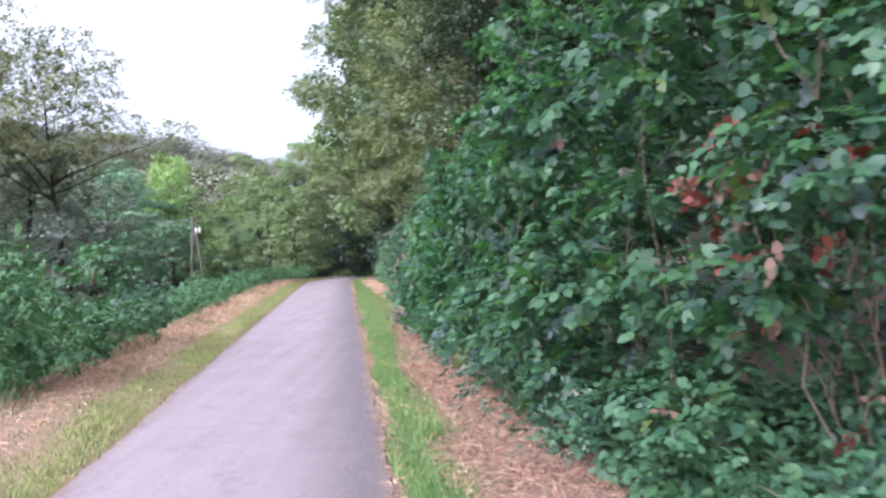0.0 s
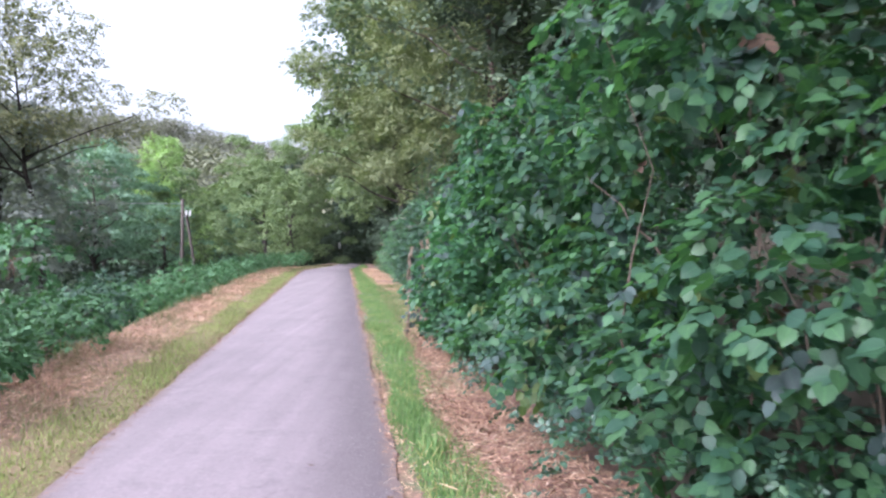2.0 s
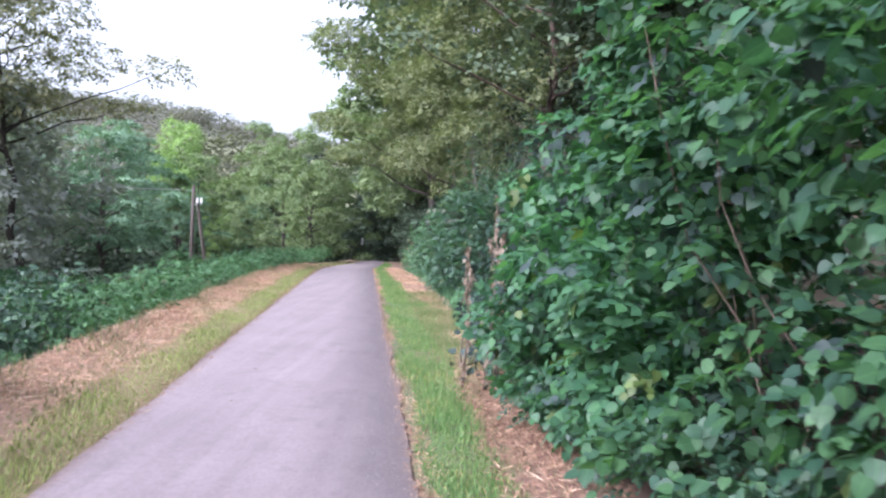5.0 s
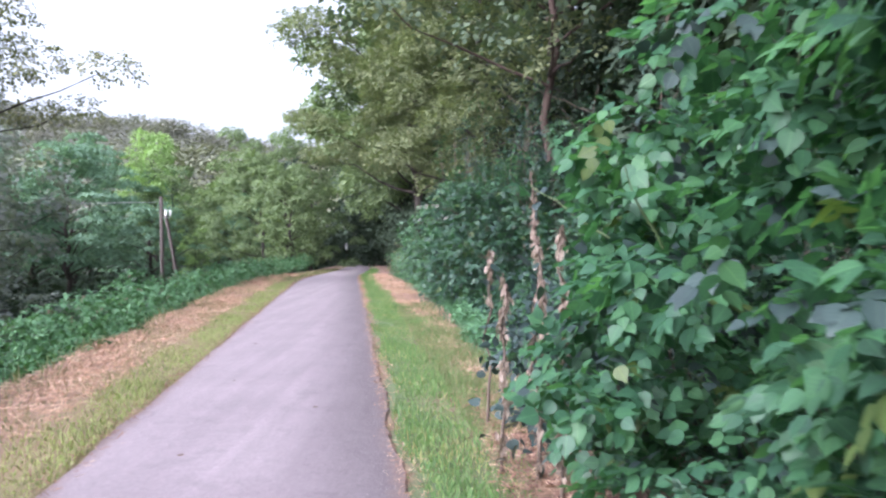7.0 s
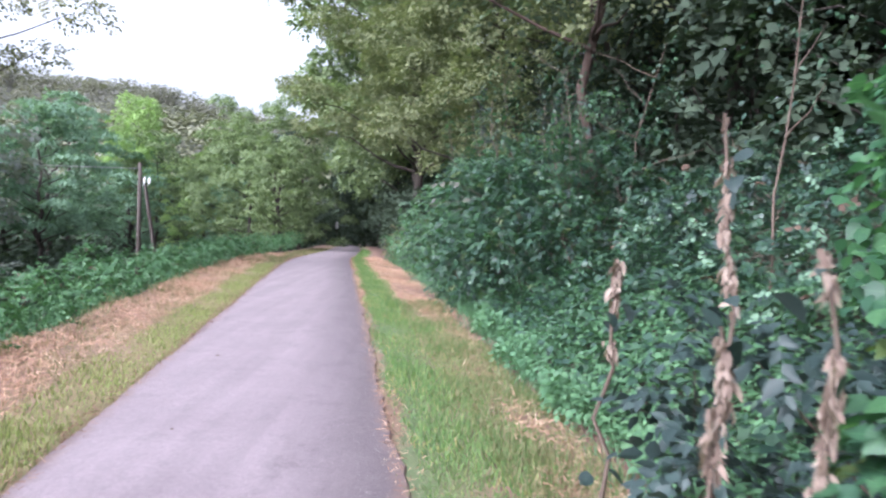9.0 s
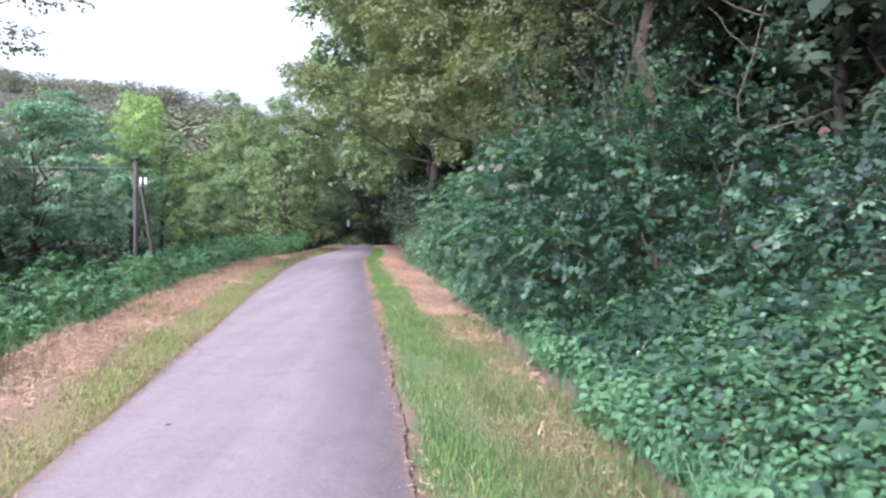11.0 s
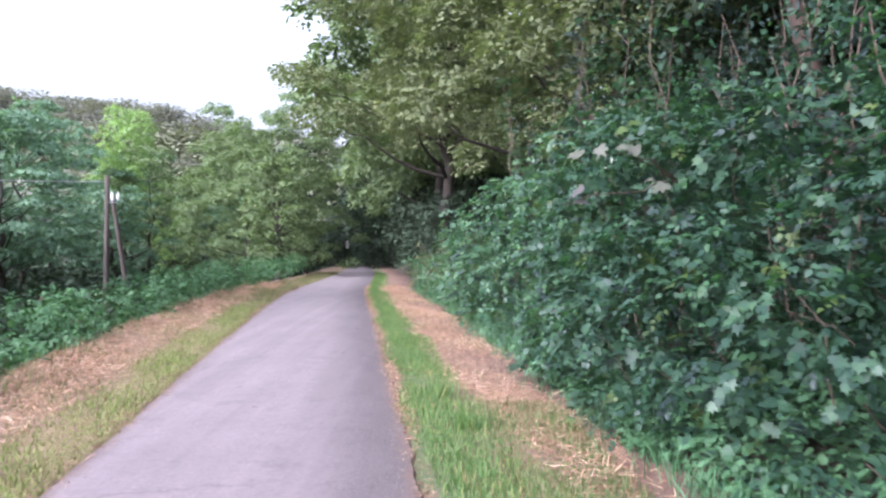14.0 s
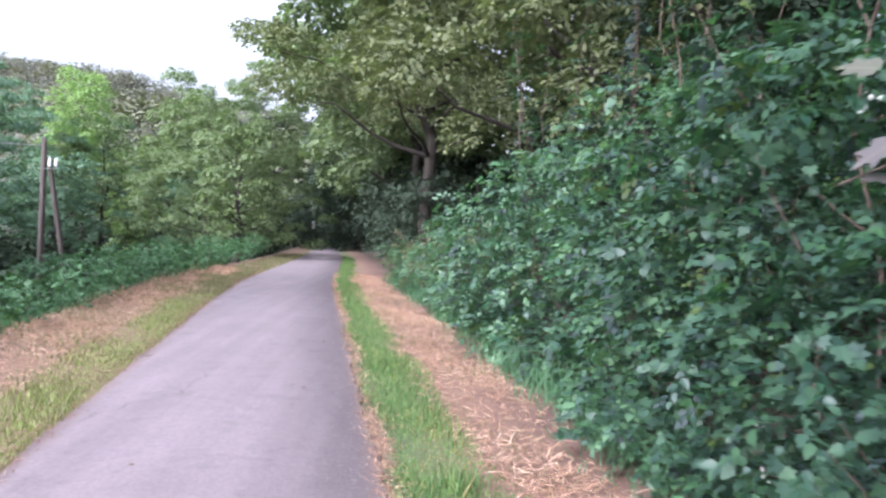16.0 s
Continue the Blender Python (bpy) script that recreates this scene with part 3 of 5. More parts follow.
def bush(name, lobes, per_area, leaf, mat, label, seed, shape, category="bush", accents=(), stems=26, low=-0.9, up=0.9, wild=0.3, sprigs=0, stem_mat=None, aspect=1.0, per=6, reach=2.8):
    """A leafy bush from overlapping lobes in world places, with its stems; accents: (share, material, part name)."""
    rng = np.random.default_rng(seed)
    L = np.asarray(lobes, float)
    foot = np.array((L[:, 0].mean(), L[:, 1].mean(), 0.0))
    d0 = foot[0] - float(edge_x(foot[1]))
    foot[2] = float(ground_z(foot[1], d0)) - 0.05
    L[:, :3] -= foot
    p, u = lobe_points(L, per_area * 1.5, rng, 0.14, low)
    gz = ground_z(p[:, 1] + foot[1], p[:, 0] + foot[0] - edge_x(p[:, 1] + foot[1])) - foot[2]
    ok = p[:, 2] > gz + 0.06
    p, u = thin_out(p[ok], u[ok], per, rng)
    ob = empty(name, foot, label, category)
    parts = []
    for k in range(stems):
        j = rng.integers(len(L))
        c = L[j, :3]
        r = np.array((c[0] * 0.9 + (0.45 if d0 > 0 else -0.45) + rng.normal(0, 0.12), c[1] * 0.95 + rng.normal(0, 0.15), 0))
        r[2] = float(ground_z(r[1] + foot[1], r[0] + foot[0] - edge_x(r[1] + foot[1]))) - foot[2] - 0.05
        e = c + unit(rng.normal(size=3) + np.array((0.2, 0, 0.4))) * L[j, 3:] * 0.6
        parts.append(tube(wavy(r, e, rng, 6, 0.07), np.linspace(0.009, 0.003, 6), 5))
    for k in range(sprigs):
        j = rng.integers(len(L))
        a = L[j, :3] + np.array((0, 0, L[j, 5] * 0.8))
        e = a + np.array((rng.normal(-0.1, 0.15), rng.normal(0, 0.2), rng.uniform(0.25, 0.6)))
        line = wavy(a, e, rng, 6, 0.06)
        parts.append(tube(line, np.linspace(0.007, 0.002, 6), 4))
        m = 4
        t = rng.uniform(0.3, 1, m)
        q = a + (e - a) * t[:, None] + rng.normal(0, 0.05, (m, 3))
        p = np.concatenate([p, q])
        u = np.concatenate([u, unit(rng.normal(size=(m, 3)) + np.array((-0.3, 0, 0.3)))])
    if parts:
        child("branchwork", tubes("branchwork", parts, stem_mat or TWIG), ob, kind="stuff")
    pick = rng.random(len(p))
    start = 0.0
    for share, amat, aname, *other in accents:
        s = (pick >= start) & (pick < start + share)
        start += share
        child(aname, sprays(aname, other[0] if other else shape, p[s], u[s], leaf * (other[1] if len(other) > 1 else 0.95), amat, rng, per, reach, up, wild, aspect), ob, aname.replace("_", " "), "stuff")
    s = pick >= start
    child("foliage", sprays("foliage", shape, p[s], u[s], leaf, mat, rng, per, reach, up, wild, aspect), ob, kind="stuff")
    return ob, p, u


def lobes_along(y0, y1, d_face, d_back, top, rng, count, size=(0.4, 0.75), bottom=0.1, lean=0.35, relief=0.3, flat=0.6):
    """Boughs that fill a hedge between two stations; face, back and top are given as functions of y. The face bulges and the top leans back."""
    out = []
    for k in range(count):
        y = y0 + (y1 - y0) * (k + rng.random()) / count
        s = rng.uniform(*size)
        f = rng.random() ** 1.05
        z0 = bottom + s * 0.3
        zt = max(top(y) - s * 0.5, z0 + 0.05)
        z = z0 + (zt - z0) * f
        swell = relief * (math.sin(1.9 * y + 1.6 * z) * math.sin(2.3 * z - 0.8 * y + 1) - 0.2)
        d = d_face(y) + s * 0.85 + swell + lean * f ** 3 + 0.1 * (1 - f) ** 2 + (d_back(y) - d_face(y)) * rng.random() ** 2.2 * 0.8
        g = float(ground_z(y, d))
        out.append((float(edge_x(y)) + d, y, g + z if g > 0.1 else z, s, s * 1.15, s * flat))
    return out


# ---- ground and path ----
def sheet(name, ys, ds, zf, mat, uv=True):
    Y, D = np.meshgrid(ys, ds, indexing="ij")
    X = edge_x(Y) + D
    V = np.stack([X, Y, zf(Y, D)], -1).reshape(-1, 3)
    a, b = len(ys), len(ds)
    i = (np.arange(a - 1)[:, None] * b + np.arange(b - 1)[None]).ravel()
    F = np.stack([i, i + 1, i + b + 1, i + b], -1)
    me = mesh_from(name, V, F, mat, True)
    if uv:
        lay = me.uv_layers.new(name="UVMap")
        lv = np.empty(len(me.loops), np.int32)
        me.loops.foreach_get("vertex_index", lv)
        lay.data.foreach_set("uv", np.stack([D.ravel()[lv], Y.ravel()[lv]], -1).astype(np.float32).ravel())
    return new(name, me)


ys = np.concatenate([np.linspace(-400, -8, 30), np.arange(-7.5, 60, 0.35), np.linspace(60.5, 130, 60), np.linspace(135, 600, 40)])
ds = np.concatenate([np.linspace(-400, -14, 24), np.arange(-13.5, -4.5, 0.5), np.arange(-4.5, 4.5, 0.2), np.arange(4.5, 16, 0.6), np.linspace(17, 400, 24)])


def rough_ground(Y, D):
    z = ground_z(Y, D)
    bump = 0.006 * np.sin(Y * 2.1 + np.sin(D * 3) * 2) * np.sin(D * 3.3 + Y * 0.7)
    return z + bump * (np.abs(D + 1.03) > 1.12)


tagged(sheet("ground", ys, ds, rough_ground, SOIL), "verge ground with mown grass, dry cuttings and dark soil", "ground", kind="structure")


def path_z(Y, D):
    return crest(Y) + 0.012 * np.sin(math.pi * np.clip(-D / WIDTH, 0, 1)) + np.where((D > 0.01) | (D < -WIDTH - 0.01), -0.03, 0.006)


pave_y = np.concatenate([np.arange(-7.5, 60, 0.15), np.linspace(60.2, 128, 120)])
pave_d = np.concatenate([[-WIDTH - 0.03, -WIDTH], np.linspace(-WIDTH + 0.05, -0.05, 16), [0.0, 0.03]])
path_ob = sheet("path", pave_y, pave_d, path_z, ASPHALT)
me = path_ob.data
me.polygons.foreach_set("use_smooth", np.zeros(len(me.polygons), bool))
co = np.empty(len(me.vertices) * 3, np.float32)
me.vertices.foreach_get("co", co)
co = co.reshape(-1, 3)
rag = 0.02 * np.sin(co[:, 1] * 1.1 + np.sin(co[:, 1] * 0.4) * 3) + 0.014 * np.sin(co[:, 1] * 3.1) + 0.008 * np.sin(co[:, 1] * 7.7 + 1) + 0.01 * np.sin(co[:, 1] * 17)
d_of = co[:, 0] - edge_x(co[:, 1])
co[:, 0] += np.where(d_of > -0.02, rag, 0) + np.where(d_of < -WIDTH + 0.02, rag * np.sin(co[:, 1] * 1.3), 0)
me.vertices.foreach_set("co", co.ravel())
tagged(path_ob, "narrow worn asphalt foot and cycle path, pale mauve grey", "path", kind="structure")


# ---- hills behind ----
def hill(name, x0, x1, y0, ridge, depth, label):
    xs, ts = np.linspace(x0, x1, 70), np.linspace(0, 1, 16)
    X, T = np.meshgrid(xs, ts, indexing="ij")
    H = ridge(X) * np.sin(T * math.pi / 2) ** 0.9 - 4 + 0.6 * np.sin(X * 0.21 + T * 5)
    V = np.stack([X, y0 + depth * T, H], -1).reshape(-1, 3)
    i = (np.arange(len(xs) - 1)[:, None] * 16 + np.arange(15)[None]).ravel()
    F = np.stack([i, i + 16, i + 17, i + 1], -1)
    return tagged(new(name, mesh_from(name, V, F, HILLSOIL, True)), label, "hill", kind="structure"), V


def ridge_main(X):
    return np.interp(X, [-320, -200, -120, -85, -60, -42, -20, 60], [39, 37, 34.2, 32.7, 29.2, 25.9, 19.5, 14]) + 0.8 * np.sin(X * 0.17) + 0.4 * np.sin(X * 0.61)


hill_ob, hv = hill("backdrop_hill", -320, 60, 120, ridge_main, 75, "low wooded hill in brownish green behind the valley")
rng = np.random.default_rng(5)


def hill_wood(name, ridge, x0, x1, y0, depth, count, t0, t1, mat, label, seed):
    r = np.random.default_rng(seed)
    X = r.uniform(x0, x1, count)
    T = t0 + (t1 - t0) * r.random(count)
    H = ridge(X) * np.sin(T * math.pi / 2) ** 0.9 - 4
    c = np.stack([X, y0 + depth * T, H + 0.8], -1)
    s = r.uniform(1.2, 2.6, count)
    per = 34
    idx = np.repeat(np.arange(count), per)
    u = unit(r.normal(size=(len(idx), 3)))
    p = c[idx] + u * s[idx][:, None] * np.array((1, 1, 0.85)) * r.uniform(0.75, 1.1, len(idx))[:, None]
    ob = new(name, leaves(name, (SIMPLE_V, SIMPLE_F), p, u, 0.75, mat, r, 0.7, 2.2, 0.25))
    return tagged(ob, label, "woodland", kind="stuff")


hill_wood("far_woodland", ridge_main, -190, 20, 120, 75, 2200, 0.3, 1.0, HAZYHILL, "brownish green woodland covering the far hill, greyed for haze", 6)
hill_wood("valley_wood", ridge_main, -170, -12, 110, 75, 600, 0.0, 0.2, BLUEGREEN, "blue green wood along the foot of the hill", 7)


def ridge_scrub(X):
    return np.interp(X, [-120, -60, -40, -25, 0], [13.6, 15.1, 16.1, 14.8, 12])


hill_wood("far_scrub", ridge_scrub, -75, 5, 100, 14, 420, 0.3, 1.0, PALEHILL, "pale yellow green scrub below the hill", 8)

# ---- trees: right-hand wood ----
tree("maple_tree", world_at(46, 2.7), 18.0, 4.8, 4.3, OLIVE, "tall yellowing maple tree leaning over the path", 11, lobes=84, per_area=84, leaf=0.145, thick=0.18, lean=(-0.5, -1.0), flat=0.5, low=-0.35, group="roadside wood")
tree("maple_tree", world_at(54, 3.4), 18.0, 5.0, 4.6, GREEN, "tall green tree overhanging the path's end", 12, lobes=56, per_area=28, leaf=0.32, thick=0.2, lean=(-1.6, 0), group="roadside wood")
tree("maple_tree", world_at(38, 5.2), 15.0, 4.4, 1.9, OLIVE, "yellow green tree on the wooded bank", 13, lobes=56, per_area=76, leaf=0.145, thick=0.2, lean=(-1.2, 0.5), group="roadside wood")
for k, (y, d, h, r, c, m) in enumerate([(27.0, 4.3, 14, 4.0, 4.2, DARKTREE), (31.5, 7.0, 15, 4.4, 5.0, DARKTREE), (22.5, 7.2, 15, 4.6, 4.6, DARKTREE), (17.5, 7.0, 13, 4.0, 3.8, DARKTREE),
                                        (12.0, 9.4, 14, 4.4, 3.2, DARKTREE), (6.5, 10.2, 13, 4.2, 3.4, DARKTREE), (1.0, 10.5, 13, 4.0, 3.4, DARKTREE), (-5, 10.5, 13, 4.0, 3.0, DARKTREE),
                                        (36.0, 11.0, 16, 5.0, 4.0, DARKTREE), (27.0, 12.5, 16, 5.2, 3.6, DARKTREE), (18.0, 12.0, 16, 5.2, 3.4, DARKTREE), (9.0, 12.0, 16, 5.2, 3.4, DARKTREE), (47, 9, 16, 5, 3.0, DARKTREE)]):
    tree("woodland_tree", world_at(y, d), h, r, c, m, "dark leafy woodland tree with a bare lower trunk on the bank", 30 + k, lobes=44, per_area=15 if d < 8 else 5, leaf=0.22 if d < 8 else 0.36, thick=0.08 if k % 2 else 0.1, bark=REDBARK if k % 3 == 0 else BARK, lean=(-0.6, 0.3), group="roadside wood")

# The two middle crowns take the leaf colour with shade mixed in.
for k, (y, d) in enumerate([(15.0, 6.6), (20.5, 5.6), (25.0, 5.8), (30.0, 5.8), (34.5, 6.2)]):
    tree("overhanging_tree", world_at(y, d), 12.5, 3.9, 2.8 if y > 28 else 4.9, SHADETONE if 18 < y < 28 else OLIVE if y > 28 else DARKTREE, "dark woodland tree whose crown hangs out over the hedge", 210 + k, lobes=40, per_area=34, leaf=0.15, thick=0.065, lean=(-0.8, 0.2), group="roadside wood")
# Filling trees in a leaf colour darkened to stand for deep shade.
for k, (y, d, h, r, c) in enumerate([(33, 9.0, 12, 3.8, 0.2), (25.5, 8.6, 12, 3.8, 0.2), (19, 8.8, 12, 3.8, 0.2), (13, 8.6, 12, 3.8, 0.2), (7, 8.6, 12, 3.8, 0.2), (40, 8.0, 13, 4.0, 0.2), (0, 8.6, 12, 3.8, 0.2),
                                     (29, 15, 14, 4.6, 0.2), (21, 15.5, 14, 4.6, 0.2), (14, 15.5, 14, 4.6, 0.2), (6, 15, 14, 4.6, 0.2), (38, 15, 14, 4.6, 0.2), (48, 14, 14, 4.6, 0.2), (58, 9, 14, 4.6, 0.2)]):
    tree("understorey_tree", world_at(y, d), h, r, c, SHADETONE, "understorey tree deep in the wood, shade put into its leaf colour", 180 + k, lobes=48, per_area=8 if d < 12 else 4, leaf=0.42, thick=0.1, group="roadside wood")

# Shrub leaves are darkened by colour to read as shade behind the hedge.
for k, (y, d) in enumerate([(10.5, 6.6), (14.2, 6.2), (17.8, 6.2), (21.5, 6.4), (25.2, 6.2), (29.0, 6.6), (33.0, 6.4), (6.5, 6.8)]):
    tree("understorey_shrub", world_at(y, d), 3.8 if 17 < y < 30 else 5.6, 2.0 if 17 < y < 30 else 2.3, 0.3, SHADETONE, "leafy shrub behind the hedge, shade put into its leaf colour", 230 + k, lobes=40, per_area=26, leaf=0.2, thick=0.05, group="roadside wood")

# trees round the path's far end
# From y 104 on, leaves are coloured darker to stand for shade.
for k, (y, d, h, r, c, m) in enumerate([(62, 2.6, 14, 4.6, 4.4, GREEN), (70, 3.6, 14, 5.0, 4.2, DARKTREE), (80, 3.0, 14, 5.0, 4.0, GREEN), (92, 6.0, 15, 5.5, 3.6, DARKTREE), (104, 3.0, 15, 6.0, 0.3, SHADETONE), (112, -6, 14, 6.0, 0.3, SHADETONE),
                                        (118, 14, 15, 6.5, 0.3, SHADETONE), (100, -17, 12, 5.5, 0.2, GREEN)]):
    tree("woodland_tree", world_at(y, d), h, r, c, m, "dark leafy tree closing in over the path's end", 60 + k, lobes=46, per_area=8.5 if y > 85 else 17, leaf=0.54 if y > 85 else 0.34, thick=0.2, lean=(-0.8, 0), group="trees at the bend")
# Shrubs added low down, leaf colour darkened for the gloom under the crowns.
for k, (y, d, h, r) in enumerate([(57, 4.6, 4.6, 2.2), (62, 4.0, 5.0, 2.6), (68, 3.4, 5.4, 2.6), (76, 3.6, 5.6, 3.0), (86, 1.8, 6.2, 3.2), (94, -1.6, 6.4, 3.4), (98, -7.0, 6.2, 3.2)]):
    tree("understorey_shrub", world_at(y, d), h, r, 0.2, SHADETONE, "added shrub under the overhanging trees, shade put into its leaf colour", 260 + k, lobes=40, per_area=16, leaf=0.3, thick=0.06, group="trees at the bend")
for k, (y, d, h, r, c, m) in enumerate([(66, -7.6, 10.0, 3.6, 0.4, GREEN), (78, -9.4, 14.2, 4.4, 3.4, GREEN), (62, -5.4, 7.8, 2.4, 1.2, GREEN), (84, -5.5, 15.0, 4.6, 1.0, GREEN), (57, -4.6, 6.0, 1.9, 1.4, GREEN)]):
    tree("hedgerow_tree", world_at(y, d), h, r, c, m, "rounded mid green tree standing beside the path", 80 + k, lobes=52, per_area=44, leaf=0.21, thick=0.14, flat=0.5, clump=(0.16, 0.3), group="hedgerow trees")

# Leaves toned dark in colour, so that the far end looks shaded.
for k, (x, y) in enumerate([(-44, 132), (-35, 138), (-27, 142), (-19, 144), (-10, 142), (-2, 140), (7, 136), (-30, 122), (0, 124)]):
    tree("woodland_tree", (x, y, -2.2), 12, 6.0, 0.2, SHADETONE, "leafy tree closing the view beyond the bend, toned dark for shade", 170 + k, lobes=36, per_area=7, leaf=0.6, thick=0.2, group="trees at the bend")
# ---- trees: valley on the other side ----
tree("lime_green_tree", world_at(87.6, -21.4), 16.0, 3.5, 8.0, LIME, "bright lime green acacia with airy upright crown", 101, lobes=34, per_area=22, leaf=0.26, thick=0.14)
tree("acacia_tree", world_at(84.5, -18.6), 12.6, 3.9, 3.4, GREEN, "mid green acacia with layered boughs below the lime crown", 103, lobes=44, per_area=26, leaf=0.28, thick=0.14, flat=0.38, clump=(0.14, 0.28))
tree("lime_green_sapling", world_at(82.6, -16.2), 6.4, 1.9, 0.8, LIME, "small lime green sapling at the wood's edge", 102, lobes=22, per_area=26, leaf=0.2, thick=0.06)
for k, (y, d, h, r, c) in enumerate([(58, -18.5, 10.5, 4.0, 3.2), (68, -22, 12.8, 4.4, 3.2), (66, -15.6, 7.6, 2.6, 2.6), (62, -22.5, 9.5, 3.6, 2.8), (52, -22.0, 8.6, 3.2, 2.6), (80, -25, 14, 5.2, 3.2), (56, -26, 11, 4.6, 3.4), (92, -23, 13, 5.5, 1.6), (70, -32, 13, 5.5, 2.8), (90, -12, 10, 4.4, 1.6)]):
    tree("valley_tree", world_at(y, d), h, r, c, BLUEGREEN, "blue green layered tree in the valley", 110 + k, lobes=46, per_area=34, leaf=0.27, thick=0.17, flat=0.3, clump=(0.16, 0.32), low=-0.3, group="valley trees")
for k, (y, d, h, r, c) in enumerate([(33, -13.5, 8.6, 4.0, 0.3), (29, -16.5, 9.5, 4.2, 0.3), (38, -16.5, 9.0, 4.2, 0.3), (44, -19.5, 8.6, 3.8, 0.3), (48, -25, 9.5, 4.6, 0.2)]):
    tree("valley_shrub_tree", world_at(y, d), h, r, c, HAZYTREE, "dense valley tree, grey green leaves paled to stand for haze", 130 + k, lobes=56, per_area=22, leaf=0.24, thick=0.16, clump=(0.16, 0.3), group="dark valley trees")
tree("thin_pine_tree", world_at(32, -11.4), 12.4, 3.8, 7.4, GREYTREE, "sparse grey green tree with thin airy crown against the sky", 150, lobes=54, per_area=36, leaf=0.14, thick=0.13, flat=0.5, lean=(-1.2, 0), group="airy trees")
tree("thin_pine_tree", world_at(29, -16.2), 14.6, 3.8, 7.6, GREYTREE, "tall sparse grey tree with open twiggy crown", 151, lobes=44, per_area=34, leaf=0.15, thick=0.14, flat=0.5, group="airy trees")

# ---- bushes beside the path ----
rng = np.random.default_rng(21)
hedge_face = lambda y: np.interp(y, [-4, 2, 5, 7, 9, 11, 13, 15], [2.6, 2.0, 1.25, 0.95, 0.85, 0.78, 0.66, 0.85])
hedge_back = lambda y: np.interp(y, [-4, 5, 10, 15], [5.0, 4.2, 3.4, 2.4])
hedge_top = lambda y: np.interp(y, [-4, 5, 8.6, 10.5, 12, 13.4, 14.6], [4.6, 4.6, 4.1, 3.25, 2.85, 2.5, 1.7])
low_lobes = lobes_along(3.4, 12.2, hedge_face, hedge_back, hedge_top, rng, 190, (0.26, 0.6))
hazel, hp, hu = bush("hazel_bush", low_lobes, 112, 0.084, HAZEL, "tall dense hazel bush with dark green round leaves", 22, (BROAD_V, BROAD_F), accents=((0.07, BLUELEAF, "blue_grey_leaves"), (0.025, YELLOWLEAF, "yellow_green_leaves"), (0.004, PALE, "pale_leaves"), (0.003, DEAD, "withered_leaves")), stems=30, up=1.0, wild=0.32, sprigs=24)

rng = np.random.default_rng(23)
knot_lobes = lobes_along(11.4, 14.3, hedge_face, lambda y: 2.6, hedge_top, rng, 66, (0.28, 0.46))
knot_lobes += [(float(edge_x(y)) + d, y, z, 0.34, 0.3, 0.32) for y, d, z in ((14.5, 1.35, 1.75), (14.6, 1.6, 1.5), (14.4, 1.7, 1.9), (14.6, 1.45, 1.2), (14.5, 1.9, 1.4), (14.3, 2.0, 2.0), (14.6, 1.9, 0.8), (15.6, 2.2, 1.5), (15.7, 2.25, 2.0), (16.1, 2.3, 1.2), (16.2, 2.35, 1.7), (16.0, 2.4, 2.3), (16.4, 2.5, 2.1), (15.8, 2.3, 0.9), (16.3, 2.7, 1.5), (15.3, 2.3, 1.3), (15.2, 2.4, 1.9), (15.0, 2.2, 0.9), (16.0, 2.9, 2.0))]
bush("broad_leaved_bush", knot_lobes, 165, 0.084, BROAD, "fresh green bush with large soft pointed leaves", 24, (FINE_V, FINE_F), accents=((0.08, BLUELEAF, "blue_grey_leaves"), (0.03, YELLOWLEAF, "yellow_green_leaves"), (0.003, PALE, "pale_leaves"),), stems=16, up=1.0, wild=0.32, sprigs=9, stem_mat=GREENSTEM)
rng = np.random.default_rng(25)
wither = lobes_along(2.4, 4.6, lambda y: 1.75, lambda y: 3.6, lambda y: 4.0, rng, 26, (0.35, 0.6))
bush("withered_vine_bush", wither, 66, 0.066, IVY, "half withered climber bush with reddened leaves and bare stems", 26, (BROAD_V, BROAD_F), accents=((0.12, RED, "red_leaves"), (0.2, DEAD, "withered_leaves"), (0.14, BROAD, "fresh_leaves")), stems=44, up=0.5, wild=0.8)
rng = np.random.default_rng(27)
edge_lobes = [(float(edge_x(y)) + d, y, float(ground_z(y, d)) + h, 0.3, 0.34, 0.24) for y, d, h in zip(rng.uniform(2.6, 6.2, 30), rng.uniform(1.4, 2.5, 30), rng.uniform(0.1, 0.55, 30))]
bush("low_herb_clump", edge_lobes, 150, 0.07, HERB, "low fresh green herbs at the foot of the hedge", 28, (BROAD_V, BROAD_F), stems=4, up=0.9, low=-0.3, accents=((0.02, PALE, "pale_leaves"),))
# the foot of the hedge, with small leaves
rng = np.random.default_rng(29)
foot_lobes = [(float(edge_x(y)) + d, y, float(ground_z(y, d)) + 0.24, 0.26, 0.32, 0.36) for y, d in zip(rng.uniform(5.0, 14.2, 120), rng.uniform(0.95, 1.75, 120))]
bush("ivy_clump", foot_lobes, 150, 0.05, IVY, "dark ivy and seedlings along the foot of the hedge", 30, (HEX_V, HEX_F), stems=6, low=-0.4)

# bank beyond the hedge: bramble mass, then elder and maple scrub, then hazel
rng = np.random.default_rng(31)
bank_lobes = []
for y, q in zip(np.linspace(14.6, 22.5, 60), rng.random(60)):
    d = 2.8 + 2.6 * q
    bank_lobes.append((float(edge_x(y)) + d, y, float(ground_z(y, d)) + rng.uniform(0.1, 0.75), 0.62, 0.66, 0.5))
